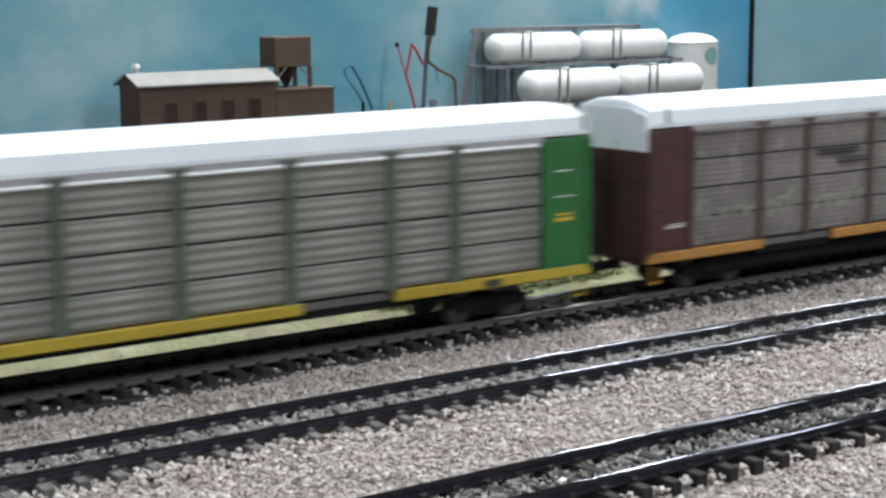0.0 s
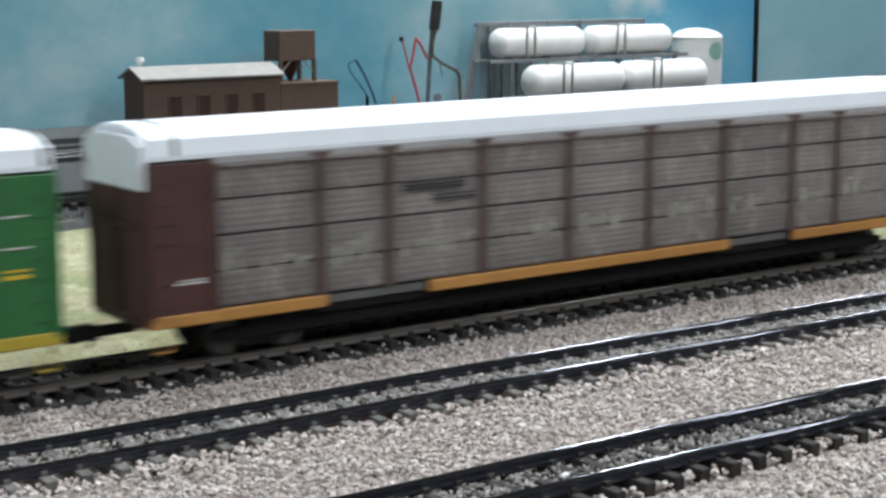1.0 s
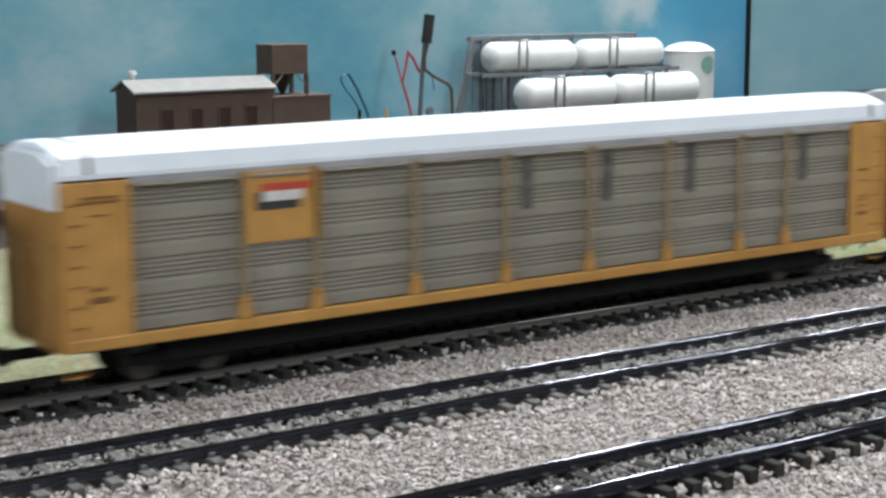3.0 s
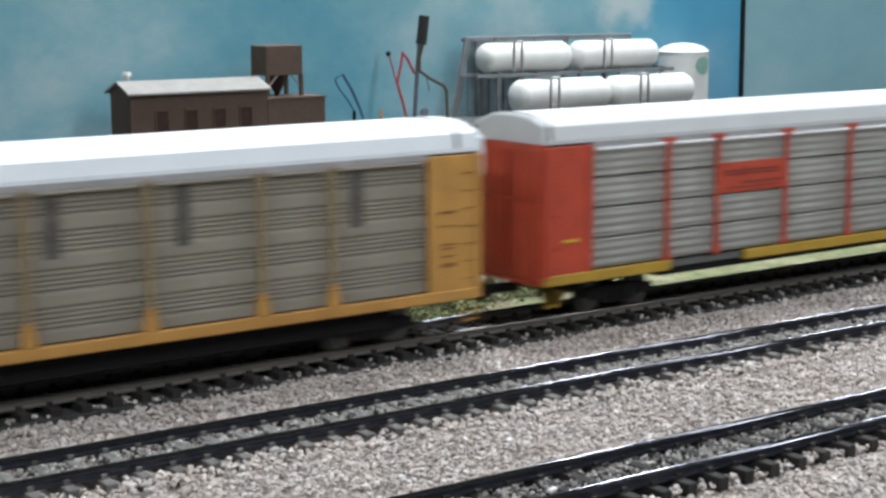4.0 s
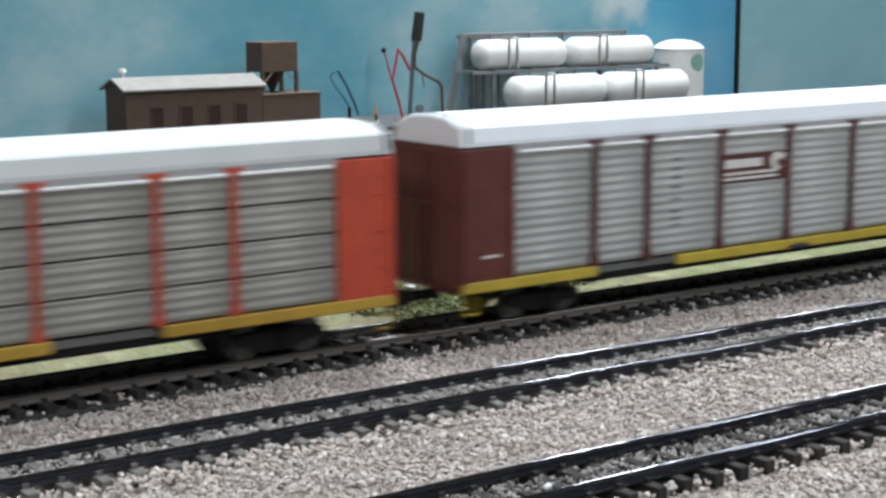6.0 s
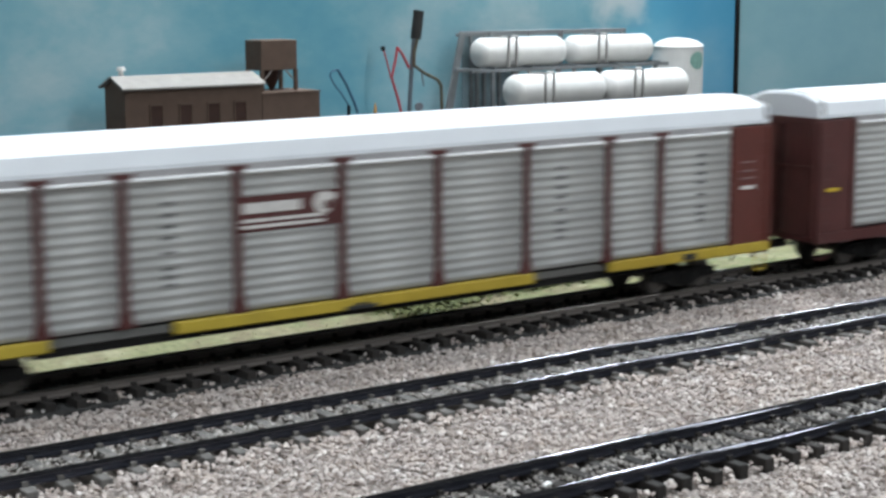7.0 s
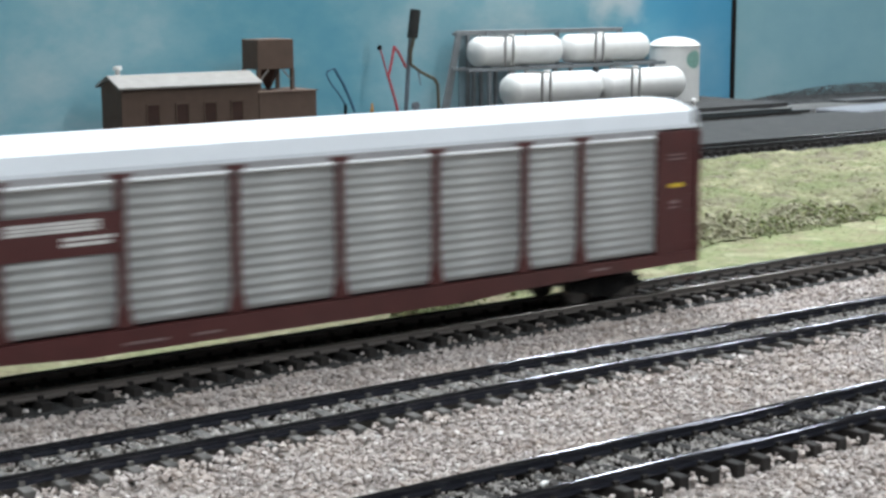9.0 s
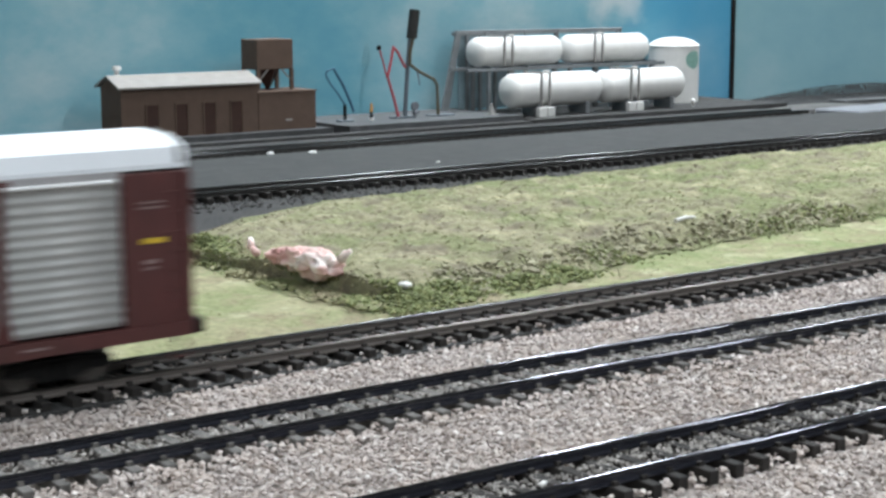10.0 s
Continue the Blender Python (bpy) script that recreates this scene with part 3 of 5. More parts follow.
def ribbed(width, ribs, z0, z1, depth, tiers=0, style="wave"):
    """A corrugated panel facing -y, its foot at y = 0; tiers are parted by narrow grooves."""
    n, prof = ribs * 6, []
    for i in range(n + 1):
        u = i / n
        d = -depth * (0.5 - 0.5 * math.cos(u * ribs * 2 * math.pi))
        if style == "slots":
            v = (u * tiers) % 1.0
            d = -0.0003 if v < 0.28 or v > 0.98 else -0.0003 + 0.0008 * (0.5 - 0.5 * math.cos((v - 0.3) / 0.66 * 5 * 2 * math.pi))
        prof.append((z0 + (z1 - z0) * u, d))
    if tiers and style == "wave":
        for j in range(1, tiers):
            zc = z0 + (z1 - z0) * j / tiers
            prof = [q for q in prof if abs(q[0] - zc) > 0.00052] + [(zc - 0.0005, -depth * 0.4), (zc - 0.00025, 0.0010), (zc + 0.0002, 0.0010), (zc + 0.0004, -depth * 0.6)]
        prof.sort()
    bm = bmesh.new()
    ring = [(bm.verts.new((-width / 2, d, z)), bm.verts.new((width / 2, d, z))) for z, d in prof]
    for a, b in zip(ring, ring[1:]):
        bm.faces.new((a[0], a[1], b[1], b[0])).smooth = True
    back = [[bm.verts.new((q * width / 2, 0.0011, z)) for q in (-1, 1)] for z in (z0, z1)]
    bm.faces.new((ring[0][0], back[0][0], back[0][1], ring[0][1]))
    bm.faces.new((ring[-1][0], ring[-1][1], back[1][1], back[1][0]))
    bm.faces.new([back[0][0]] + [r[0] for r in ring] + [back[1][0]])
    bm.faces.new([back[0][1]] + [r[1] for r in ring] + [back[1][1]])
    bm.faces.new((back[0][0], back[1][0], back[1][1], back[0][1]))
    return bm


def post_mesh(mat, width, flare):
    bm = bmesh.new()
    prof = [(-width / 2 - flare, Z_BOT), (width / 2 + flare, Z_BOT), (width / 2, Z_BOT + flare * 4.2), (width / 2, Z_TOP - 0.0012), (width / 2 + flare * 0.7, Z_TOP), (-width / 2 - flare * 0.7, Z_TOP), (-width / 2, Z_TOP - 0.0012), (-width / 2, Z_BOT + flare * 4.2)]
    f = [bm.verts.new((u, -0.0009, z)) for u, z in prof]
    bk = [bm.verts.new((u, 0.001, z)) for u, z in prof]
    bm.faces.new(f)
    bm.faces.new(bk[::-1])
    for i in range(8):
        bm.faces.new((f[i], bk[i], bk[(i + 1) % 8], f[(i + 1) % 8]))
    return mesh_of(bm, "post", mat)


ROOF_PROFILE = [(-0.0172, 0.0548), (-0.0174, 0.0560), (-0.0168, 0.0602), (-0.0160, 0.0610), (-0.0088, 0.0633), (-0.003, 0.0637)]


def roof_mesh(mat):
    """A ridged roof with slightly rounded ends."""
    bm = bmesh.new()
    prof = ROOF_PROFILE + [(-u, z) for u, z in ROOF_PROFILE[::-1]]
    rings = []
    for x, drop, pull in ((-0.1572, 0.0010, 0.0005), (-0.1567, 0.0002, 0.0001), (-0.1560, 0.0, 0.0), (0.1560, 0.0, 0.0), (0.1567, 0.0002, 0.0001), (0.1572, 0.0010, 0.0005)):
        ring = []
        for u, z in prof:
            k = max(0.0, (z - 0.0560) / 0.0077)
            ring.append(bm.verts.new((x, u - math.copysign(pull, u), z - drop * k)))
        rings.append(ring)
    n = len(prof)
    for a, b in zip(rings, rings[1:]):
        for i in range(n):
            bm.faces.new((a[i], a[(i + 1) % n], b[(i + 1) % n], b[i]))
    bm.faces.new(rings[0][::-1])
    bm.faces.new(rings[-1])
    return mesh_of(bm, "roof", mat)


def truck(car, x):
    tk = piece("truck", lambda bm: (box(bm, -0.002, 0.002, -0.011, 0.011, 0.004, 0.0085, 0.0004), box(bm, -0.004, 0.004, -0.004, 0.004, 0.007, 0.0105)), BLACK, car)
    tk.location = (x, 0, 0)
    for s in (-1, 1):
        def side(bm):
            extrude(bm, [(-0.0150, 0.0048), (-0.0145, 0.0072), (-0.006, 0.0080), (0.006, 0.0080), (0.0145, 0.0072), (0.0150, 0.0048), (0.0115, 0.0040), (0.0085, 0.0044), (0.005, 0.0022), (-0.005, 0.0022), (-0.0085, 0.0044), (-0.0115, 0.0040)], s * 0.0118 - 0.0008, s * 0.0118 + 0.0008, axis="y")
            for o in (-0.0100, 0.0100):
                rod(bm, (o, s * 0.0118, 0.0052), (o, s * 0.0134, 0.0052), 0.0013, 0.0010, 8)
            for o in (-0.0022, 0, 0.0022):
                rod(bm, (o, s * 0.0128, 0.0028), (o, s * 0.0128, 0.0068), 0.0008, None, 6)
        piece("side_frame", side, BLACK, tk)
    wheels = []
    for o in (-0.0100, 0.0100):
        def axle(bm):
            rod(bm, (0, -0.0100, 0), (0, 0.0100, 0), 0.0010, None, 8)
            for s in (-1, 1):
                rod(bm, (0, s * 0.0085, 0), (0, s * 0.0100, 0), WHEEL_R, WHEEL_R * 0.97, 20)
                rod(bm, (0, s * 0.0079, 0), (0, s * 0.0085, 0), WHEEL_R + 0.0007, None, 20)
                rod(bm, (0, s * 0.0100, 0), (0, s * 0.0106, 0), 0.0020, 0.0014, 8)
        w = piece("wheelset", axle, WHEEL, tk)
        w.location = (o, 0, WHEEL_R)
        wheels.append((w, o))
    return wheels


def marks(car, name, mat, bars, y=None, label=""):
    """Bars of paint on the near side: rows of x0, x1, z0, z1."""
    y = -SIDE - 0.0014 if y is None else y

    for x0, x1, z0, z1 in bars:
        ob = piece(name, lambda bm: box(bm, x0, x1, y - 0.0001, y + 0.0002, z0, z1), mat, car, label)
    return ob


def autorack(label, panel_mat, paint, post_mat, sill, roof_mat, ribs, tiers=0, post_w=0.0022, flare=0.0012, sill_kind="pieces", deep=False, end_mat=None, cap=False, style="wave", depth=0.0003, gusset=None, lip_mat=None, ladder_mat=None):
    car = thing("autorack_car", label, "railway car", "cars of the train")
    end_mat = end_mat or paint
    piece("body", lambda bm: box(bm, -HALF + 0.001, HALF - 0.001, -SIDE + 0.0010, SIDE - 0.0010, 0.0141, Z_TOP + 0.0006), BLACK, car)
    part("roof", roof_mesh(roof_mat), None, car, "white ridged roof")
    panel = {w: mesh_of(ribbed(w, ribs, Z_BOT + 0.0004, Z_TOP - 0.0010, depth, tiers, style), "side_panel", panel_mat) for w in (W - 0.001, N - 0.001)}
    lips = {}
    for w in panel:
        lb = bmesh.new()
        box(lb, -w / 2 + 0.0014, w / 2 - 0.0014, -depth - 0.0013, 0.0003, Z_TOP - 0.0020, Z_TOP - 0.0010, 0.0003)
        lips[w] = mesh_of(lb, "panel_lip", lip_mat or panel_mat)
    post = post_mesh(post_mat, post_w, flare)
    if gusset:
        gb = bmesh.new()
        extrude(gb, [(-0.0021, Z_BOT), (0.0021, Z_BOT), (0.0009, Z_BOT + 0.0060), (-0.0009, Z_BOT + 0.0060)], -0.0013, 0.0006, axis="y")
        gusset_me = mesh_of(gb, "gusset", gusset)
    edges = [-EDGE] + POSTS + [EDGE]
    for s in (-1, 1):
        for a, b in zip(edges, edges[1:]):
            w = N - 0.001 if b - a < 0.028 else W - 0.001
            p = part("panel_lip", lips[w], None, car, "folded lip with its top highlight painted in white" if lip_mat else "")
            p.location, p.rotation_euler = ((a + b) / 2, s * SIDE, 0), (0, 0, 0 if s < 0 else math.pi)
            p = part("side_panel", panel[w], None, car)
            p.location, p.rotation_euler = ((a + b) / 2, s * SIDE, 0), (0, 0, 0 if s < 0 else math.pi)
        piece("eave", lambda bm: box(bm, -EDGE, EDGE, *sorted((s * (SIDE - 0.0005), s * (SIDE + 0.0006))), Z_TOP - 0.0009, Z_TOP + 0.0008), EAVE, car, "pale grey eave strip")
        for x in POSTS:
            p = part("post", post, None, car)
            p.location, p.rotation_euler = (x, s * SIDE, 0), (0, 0, 0 if s < 0 else math.pi)
            if gusset:
                p = part("gusset", gusset_me, None, car)
                p.location, p.rotation_euler = (x, s * SIDE, 0), (0, 0, 0 if s < 0 else math.pi)
        for e in (-1, 1):
            a, b = sorted((e * EDGE, e * HALF))

            def corner(bm):
                box(bm, a, b, *sorted((s * (SIDE + 0.0006), s * (SIDE - 0.0012))), Z_BOT - 0.0018, Z_TOP, 0.0003)
                box(bm, *sorted((e * (HALF - 0.0002), e * (HALF - 0.0020))), *sorted((s * (SIDE + 0.0012), s * (SIDE - 0.0004))), Z_BOT - 0.0015, Z_TOP - 0.0004)
                box(bm, *sorted((e * EDGE, e * (EDGE + 0.0018))), *sorted((s * (SIDE + 0.0010), s * (SIDE - 0.0004))), Z_BOT - 0.0012, Z_TOP - 0.0004)
            piece("corner_panel", corner, paint, car)
            # grab irons and a stirrup step
            def irons(bm):
                xx = e * (HALF - 0.0045)
                for i in range(7):
                    z = Z_BOT + 0.003 + i * 0.0052
                    rod(bm, (xx - 0.0024, s * (SIDE + 0.0010), z), (xx + 0.0024, s * (SIDE + 0.0010), z), 0.00014, None, 5)
                    for q in (-0.0024, 0.0024):
                        rod(bm, (xx + q, s * (SIDE + 0.0003), z), (xx + q, s * (SIDE + 0.0010), z), 0.00014, None, 4)
            piece("ladder", irons, ladder_mat or paint, car)

            def step(bm):
                for q in (0.0015, 0.0060):
                    rod(bm, (e * (HALF - q), s * SIDE, Z_SILL + 0.001), (e * (HALF - q), s * SIDE, 0.0048), 0.0003, None, 5)
                rod(bm, (e * (HALF - 0.0012), s * SIDE, 0.0048), (e * (HALF - 0.0063), s * SIDE, 0.0048), 0.0003, None, 5)
            piece("step", step, sill, car)
        # sills
        runs = [(-HALF, -0.104), (-0.069, 0.053), (0.084, HALF)] if sill_kind == "pieces" else [(-HALF, HALF)]
        ya, yb = sorted((s * (SIDE + 0.0012), s * (SIDE - 0.0010)))
        for a, b in runs:
            if sill_kind == "belly":
                def draw(bm):
                    prof = [(-HALF, 0.0142), (HALF, 0.0142), (HALF, 0.0106), (0.128, 0.0104), (0.085, 0.0096), (0.06, 0.0082), (-0.06, 0.0082), (-0.085, 0.0096), (-0.128, 0.0104), (-HALF, 0.0106)]
                    extrude(bm, [(u, z) for u, z in prof], ya, yb, axis="y")
            else:
                def draw(bm):
                    box(bm, a, b, ya, yb, Z_SILL + 0.0022, Z_BOT - 0.0001, 0.0003)
            piece("sill", draw, sill, car)
        if sill_kind == "pieces":
            for a, b in ((-0.104, -0.069), (0.053, 0.084)):
                piece("sill_recess", lambda bm: box(bm, a + 0.0003, b - 0.0003, *sorted((s * (SIDE - 0.0010), s * (SIDE - 0.0026))), Z_SILL + 0.0026, Z_BOT - 0.0004, 0.0003), GREY_SILL, car, "dull grey recessed underframe")
    z0 = 0.0046 if deep else 0.0088
    piece("underframe", lambda bm: (box(bm, -0.128, 0.128, -0.0135 if deep else -0.006, 0.0135 if deep else 0.006, z0 + (0.0 if deep else 0.0), 0.0112, 0.0005), box(bm, -0.150, 0.150, -0.015, 0.015, 0.0104, 0.0116), box(bm, -0.107, 0.107, -0.0152, 0.0152, 0.0092, 0.0115)), BLACK, car)
    # dark caps where the posts meet the roof
    if post_mat not in (panel_mat, OCHRE_DUSTY):
        for s in (-1, 1):
            for x in P:
                piece("post_cap", lambda bm: extrude(bm, [(x - 0.0034, Z_TOP + 0.0003), (x + 0.0034, Z_TOP + 0.0003), (x + 0.0030, Z_TOP - 0.0006), (x + 0.0010, Z_TOP - 0.0018), (x - 0.0010, Z_TOP - 0.0018), (x - 0.0030, Z_TOP - 0.0006)], *sorted((s * (SIDE - 0.0006), s * (SIDE + 0.0010))), axis="y"), post_mat, car)
    # end doors
    for e in (-1, 1):
        x = e * (HALF - 0.0006)
        for q in (-1, 1):
            # each leaf is one folded sheet
            def leaf(bm):
                y, prof = q * 0.0008, []
                for i in range(4):
                    prof += [(x + e * 0.0003, y), (x + e * 0.0010, y + q * 0.0004), (x + e * 0.0010, y + q * 0.0028), (x + e * 0.0003, y + q * 0.0032)]
                    y += q * 0.0036
                prof += [(x - e * 0.0006, prof[-1][1]), (x - e * 0.0006, prof[0][1])]
                lo = [bm.verts.new((u, v, 0.0130)) for u, v in prof]
                hi = [bm.verts.new((u, v, Z_TOP - 0.001)) for u, v in prof]
                bm.faces.new(lo)
                bm.faces.new(hi[::-1])
                for i in range(len(prof)):
                    j = (i + 1) % len(prof)
                    bm.faces.new((lo[i], lo[j], hi[j], hi[i]))
            piece("end_door", leaf, end_mat, car)
            piece("door_post", lambda bm: box(bm, *sorted((x, x + e * 0.0016)), *sorted((q * 0.0150, q * 0.0168)), 0.0122, Z_TOP - 0.0004, 0.0002), paint, car)
        piece("end_sill", lambda bm: box(bm, *sorted((x, x + e * 0.0013)), -0.0160, 0.0160, 0.0110, 0.0128, 0.0003), end_mat, car)
        piece("end_header", lambda bm: box(bm, *sorted((x - e * 0.0004, x + e * 0.0013)), -0.0166, 0.0166, Z_TOP - 0.0016, 0.0549, 0.0002), end_mat, car)
        piece("crossbar", lambda bm: box(bm, *sorted((x + e * 0.0008, x + e * 0.0018)), -0.0148, 0.0148, 0.0372, 0.0379), end_mat, car)
        piece("lock_rod", lambda bm: (rod(bm, (x + e * 0.0014, -0.0032, 0.0135), (x + e * 0.0014, -0.0032, 0.0500), 0.0003, None, 5), rod(bm, (x + e * 0.0014, 0.0030, 0.0135), (x + e * 0.0014, 0.0030, 0.0440), 0.0003, None, 5)), end_mat, car)

        def seam(bm):
            # an arched dark joint where the end section of the roof begins
            xa = e * (HALF - (0.0085 if cap else 0.0026))
            pts = [(u, z) for u, z in ROOF_PROFILE] + [(-u, z) for u, z in ROOF_PROFILE[::-1]]
            for (u0, w0), (u1, w1) in zip(pts[1:], pts[2:-1]):
                n = Vector((0, -(w1 - w0), u1 - u0)).normalized() * 0.00022
                v = [bm.verts.new((xa + dx, u, w + 0.0)) for dx in (-0.0006, 0.0006) for u, w in ((u0, w0), (u1, w1))]
                t = [bm.verts.new(k.co + n) for k in v]
                bm.faces.new((t[0], t[1], t[3], t[2]))
                for i, j in ((0, 1), (1, 3), (3, 2), (2, 0)):
                    bm.faces.new((v[i], v[j], t[j], t[i]))
        piece("roof_seam", seam, GREY_SILL, car, "dark arched roof joint")

        def coup(bm):
            box(bm, *sorted((e * (HALF - 0.004), e * (HALF + 0.0085))), -0.0017, 0.0017, 0.0078, 0.0104, 0.0004)
            box(bm, *sorted((e * (HALF + 0.0075), e * (HALF + 0.0118))), -0.0028, 0.0024, 0.0070, 0.0112, 0.0006)
            rod(bm, (e * (HALF + 0.006), 0.003, 0.009), (e * (HALF + 0.007), 0.006, 0.0035), 0.0004, None, 5)
        piece("coupler", coup, BLACK, car)
        if cap:
            def hood(bm):
                x = e * (HALF - 0.0002)
                extrude(bm, [(-0.0172, 0.0474), (0.0172, 0.0474), (0.0172, 0.0588), (0.0100, 0.0610), (-0.0100, 0.0610), (-0.0172, 0.0588)], *sorted((x, x + e * 0.0012)))
            piece("roof_cap", hood, roof_mat, car, "white end cap of the roof")
    wheels = truck(car, -0.122) + truck(car, 0.122)
    return car, wheels


cars = []
P = POSTS
# green
car, wh = autorack("grey-panelled autorack car with green ends and yellow sills", GALV_WARM, GREEN, GREEN_GREY, YELLOW, WHITE_ROOF, 14, 4, 0.0024, depth=0.00045, lip_mat=LIT_LIP)
marks(car, "mark", YELLOW_MARK, [(0.1430, 0.1500, 0.0288, 0.0298), (0.1430, 0.1500, 0.0306, 0.0311)], -SIDE - 0.0008)
marks(car, "mark", WHITE_MARK, [(0.1430, 0.1505, 0.0362, 0.0366), (0.1430, 0.1495, 0.0440, 0.0444)], -SIDE - 0.0008)
marks(car, "mark", BLACK_MARK, [(0.1160, 0.1185, 0.0118, 0.0138), (0.1190, 0.1215, 0.0118, 0.0138)])
cars.append((car, wh, 5 * PITCH))
# weathered
car, wh = autorack("heavily weathered grey-brown autorack car with dark maroon ends", GALV_DIRTY, WINE, WINE_DUSTY, ORANGE_SILL, WHITE_ROOF, 22, 4, 0.0018, 0.0010, deep=True, cap=True, depth=0.00016)
marks(car, "plate", BLACK_MARK, [(P[1] + 0.004 + i * 0.0002, P[2] - 0.0070, 0.0412 + i * 0.0011, 0.0419 + i * 0.0011) for i in range(3)] + [(P[1] + 0.015, P[2] - 0.003, 0.0378, 0.0386), (P[1] + 0.015, P[2] - 0.003, 0.0391, 0.0396)], label="dark faded lettering bars")
marks(car, "mark", WHITE_MARK, [(-0.1500, -0.1415, 0.0222, 0.0227), (-0.1490, -0.1415, 0.0231, 0.0234)], -SIDE - 0.0008)
marks(car, "mark", PINK_MARK, [(0.1425, 0.1500, 0.0440, 0.0446), (0.1425, 0.1490, 0.0428, 0.0433), (0.1425, 0.1500, 0.0330, 0.0335), (0.1425, 0.1495, 0.0346, 0.0350)], -SIDE - 0.0008)
rng = random.Random(12)
for a, b in zip([-0.1400] + list(P), list(P) + [0.1400]):
    # a row of faded, half-scrubbed paint strokes low on each bay
    x, strokes = a + 0.0045, []
    while x < b - 0.0055:
        w, h = rng.uniform(0.0010, 0.0026), rng.uniform(0.003, 0.0075)
        z = rng.uniform(0.0215, 0.0245)
        if rng.random() < 0.72:
            strokes.append((x, x + w, z, z + h))
            if rng.random() < 0.4:
                strokes.append((x + w + 0.0002, x + w + 0.0030, z + h - 0.0012, z + h - 0.0003))
        x += w + rng.uniform(0.0012, 0.0040)
    if strokes:
        marks(car, "stain", FADED, strokes, -SIDE - 0.00034, "faded pale paint strokes")
cars.append((car, wh, 4 * PITCH))
# ochre
# ladder rungs in brown: their shadows on the ochre put into the colour
car, wh = autorack("ochre autorack car with dull grey slatted sides", GALV_DULL, OCHRE, OCHRE_DUSTY, OCHRE, WHITE_ROOF, 40, 4, 0.0013, 0.0002, sill_kind="whole", deep=True, cap=True, style="slots", gusset=OCHRE, ladder_mat=DULL_BROWN)
marks(car, "plate", OCHRE, [(P[0], P[1] + 0.0015, 0.0345, 0.0538)], -SIDE - 0.0008, "ochre emblem plate")
marks(car, "emblem", RED_MARK, [(P[0] + 0.0055, P[1] - 0.0015, 0.0482, 0.0503)], -SIDE - 0.0010, "red emblem bar")
marks(car, "emblem", WHITE_MARK, [(P[0] + 0.0060, P[1] - 0.0045, 0.0455, 0.0481)], -SIDE - 0.0010, "white emblem bar")
marks(car, "emblem", BLACK_MARK, [(P[0] + 0.0040, P[1] - 0.0055, 0.0432, 0.0454), (P[0] + 0.0040, P[0] + 0.0058, 0.0455, 0.0481)], -SIDE - 0.0010, "dark emblem bar")
marks(car, "mark", DULL_BROWN, [(-0.1515, -0.1410, 0.0488, 0.0494), (-0.1515, -0.1410, 0.0500, 0.0505), (-0.1500, -0.1440, 0.0455, 0.0459), (-0.1500, -0.1435, 0.0235, 0.0250), (-0.1490, -0.1455, 0.0265, 0.0274), (0.1425, 0.1480, 0.0372, 0.0380), (0.1425, 0.1480, 0.0335, 0.0338), (0.1430, 0.1475, 0.0268, 0.0272), (0.1430, 0.1480, 0.0215, 0.0227), (0.1430, 0.1480, 0.0280, 0.0284), (0.1430, 0.1475, 0.0245, 0.0249)], -SIDE - 0.0008)
for x in (P[3] + 0.006, P[4] + 0.005, P[5] + 0.008, P[7] + 0.006):
    marks(car, "stain", SMOKE, [(x, x + 0.0045, 0.0360, 0.0525)], -SIDE - 0.0003, "dark soot streak")
cars.append((car, wh, 3 * PITCH))
# vermilion
car, wh = autorack("grey-panelled autorack car with vermilion ends and dull yellow sills", GALV, RED, RED, DULL_YELLOW, GREY_ROOF, 15, 4, 0.0015, 0.0010, depth=0.0004, lip_mat=LIT_LIP)
marks(car, "plate", RED, [(P[1] + 0.0005, P[2], 0.0345, 0.0446)], -SIDE - 0.0006, "vermilion name plate")
marks(car, "mark", DARK_RED, [(P[1] + 0.003, P[2] - 0.004, 0.0412, 0.0421), (P[1] + 0.003, P[2] - 0.004, 0.0402, 0.0408), (P[1] + 0.012, P[2] - 0.002, 0.0372, 0.0381), (P[1] + 0.004, P[2] - 0.004, 0.0358, 0.0363)], -SIDE - 0.0008)
marks(car, "mark", YELLOW_MARK, [(-0.1500, -0.1435, 0.0243, 0.0252)], -SIDE - 0.0008)
cars.append((car, wh, 2 * PITCH))
# red-brown
car, wh = autorack("light grey autorack car with red-brown ends and yellow sills", GALV_LIGHT, BROWN_RED, MAROON, YELLOW, WHITE_ROOF, 14, 0, 0.0022, 0.0013, depth=0.0005, lip_mat=LIT_LIP)
marks(car, "plate", MAROON, [(P[2], P[3], 0.0362, 0.0458)], -SIDE - 0.0006, "maroon name plate")
marks(car, "mark", WHITE_MARK, [(P[2] + 0.0015, P[3] - 0.0135, 0.0412, 0.0440), (P[2] + 0.0005, P[3] - 0.006, 0.0388, 0.0397), (P[2] + 0.0005, P[3] - 0.006, 0.0371, 0.0380)], -SIDE - 0.0008)
piece("emblem", lambda bm: [rod(bm, (P[3] - 0.0062, -SIDE - 0.0010, 0.0425), (P[3] - 0.0062, -SIDE - 0.0004, 0.0425), 0.0031, None, 20), box(bm, P[3] - 0.0062, P[3] - 0.0022, -SIDE - 0.0010, -SIDE - 0.0004, 0.0432, 0.0450)], WHITE_MARK, car, "pale swirl emblem")
piece("emblem", lambda bm: rod(bm, (P[3] - 0.0050, -SIDE - 0.0013, 0.0419), (P[3] - 0.0050, -SIDE - 0.0006, 0.0419), 0.0014, None, 14), MAROON, car, "maroon eye of the swirl")
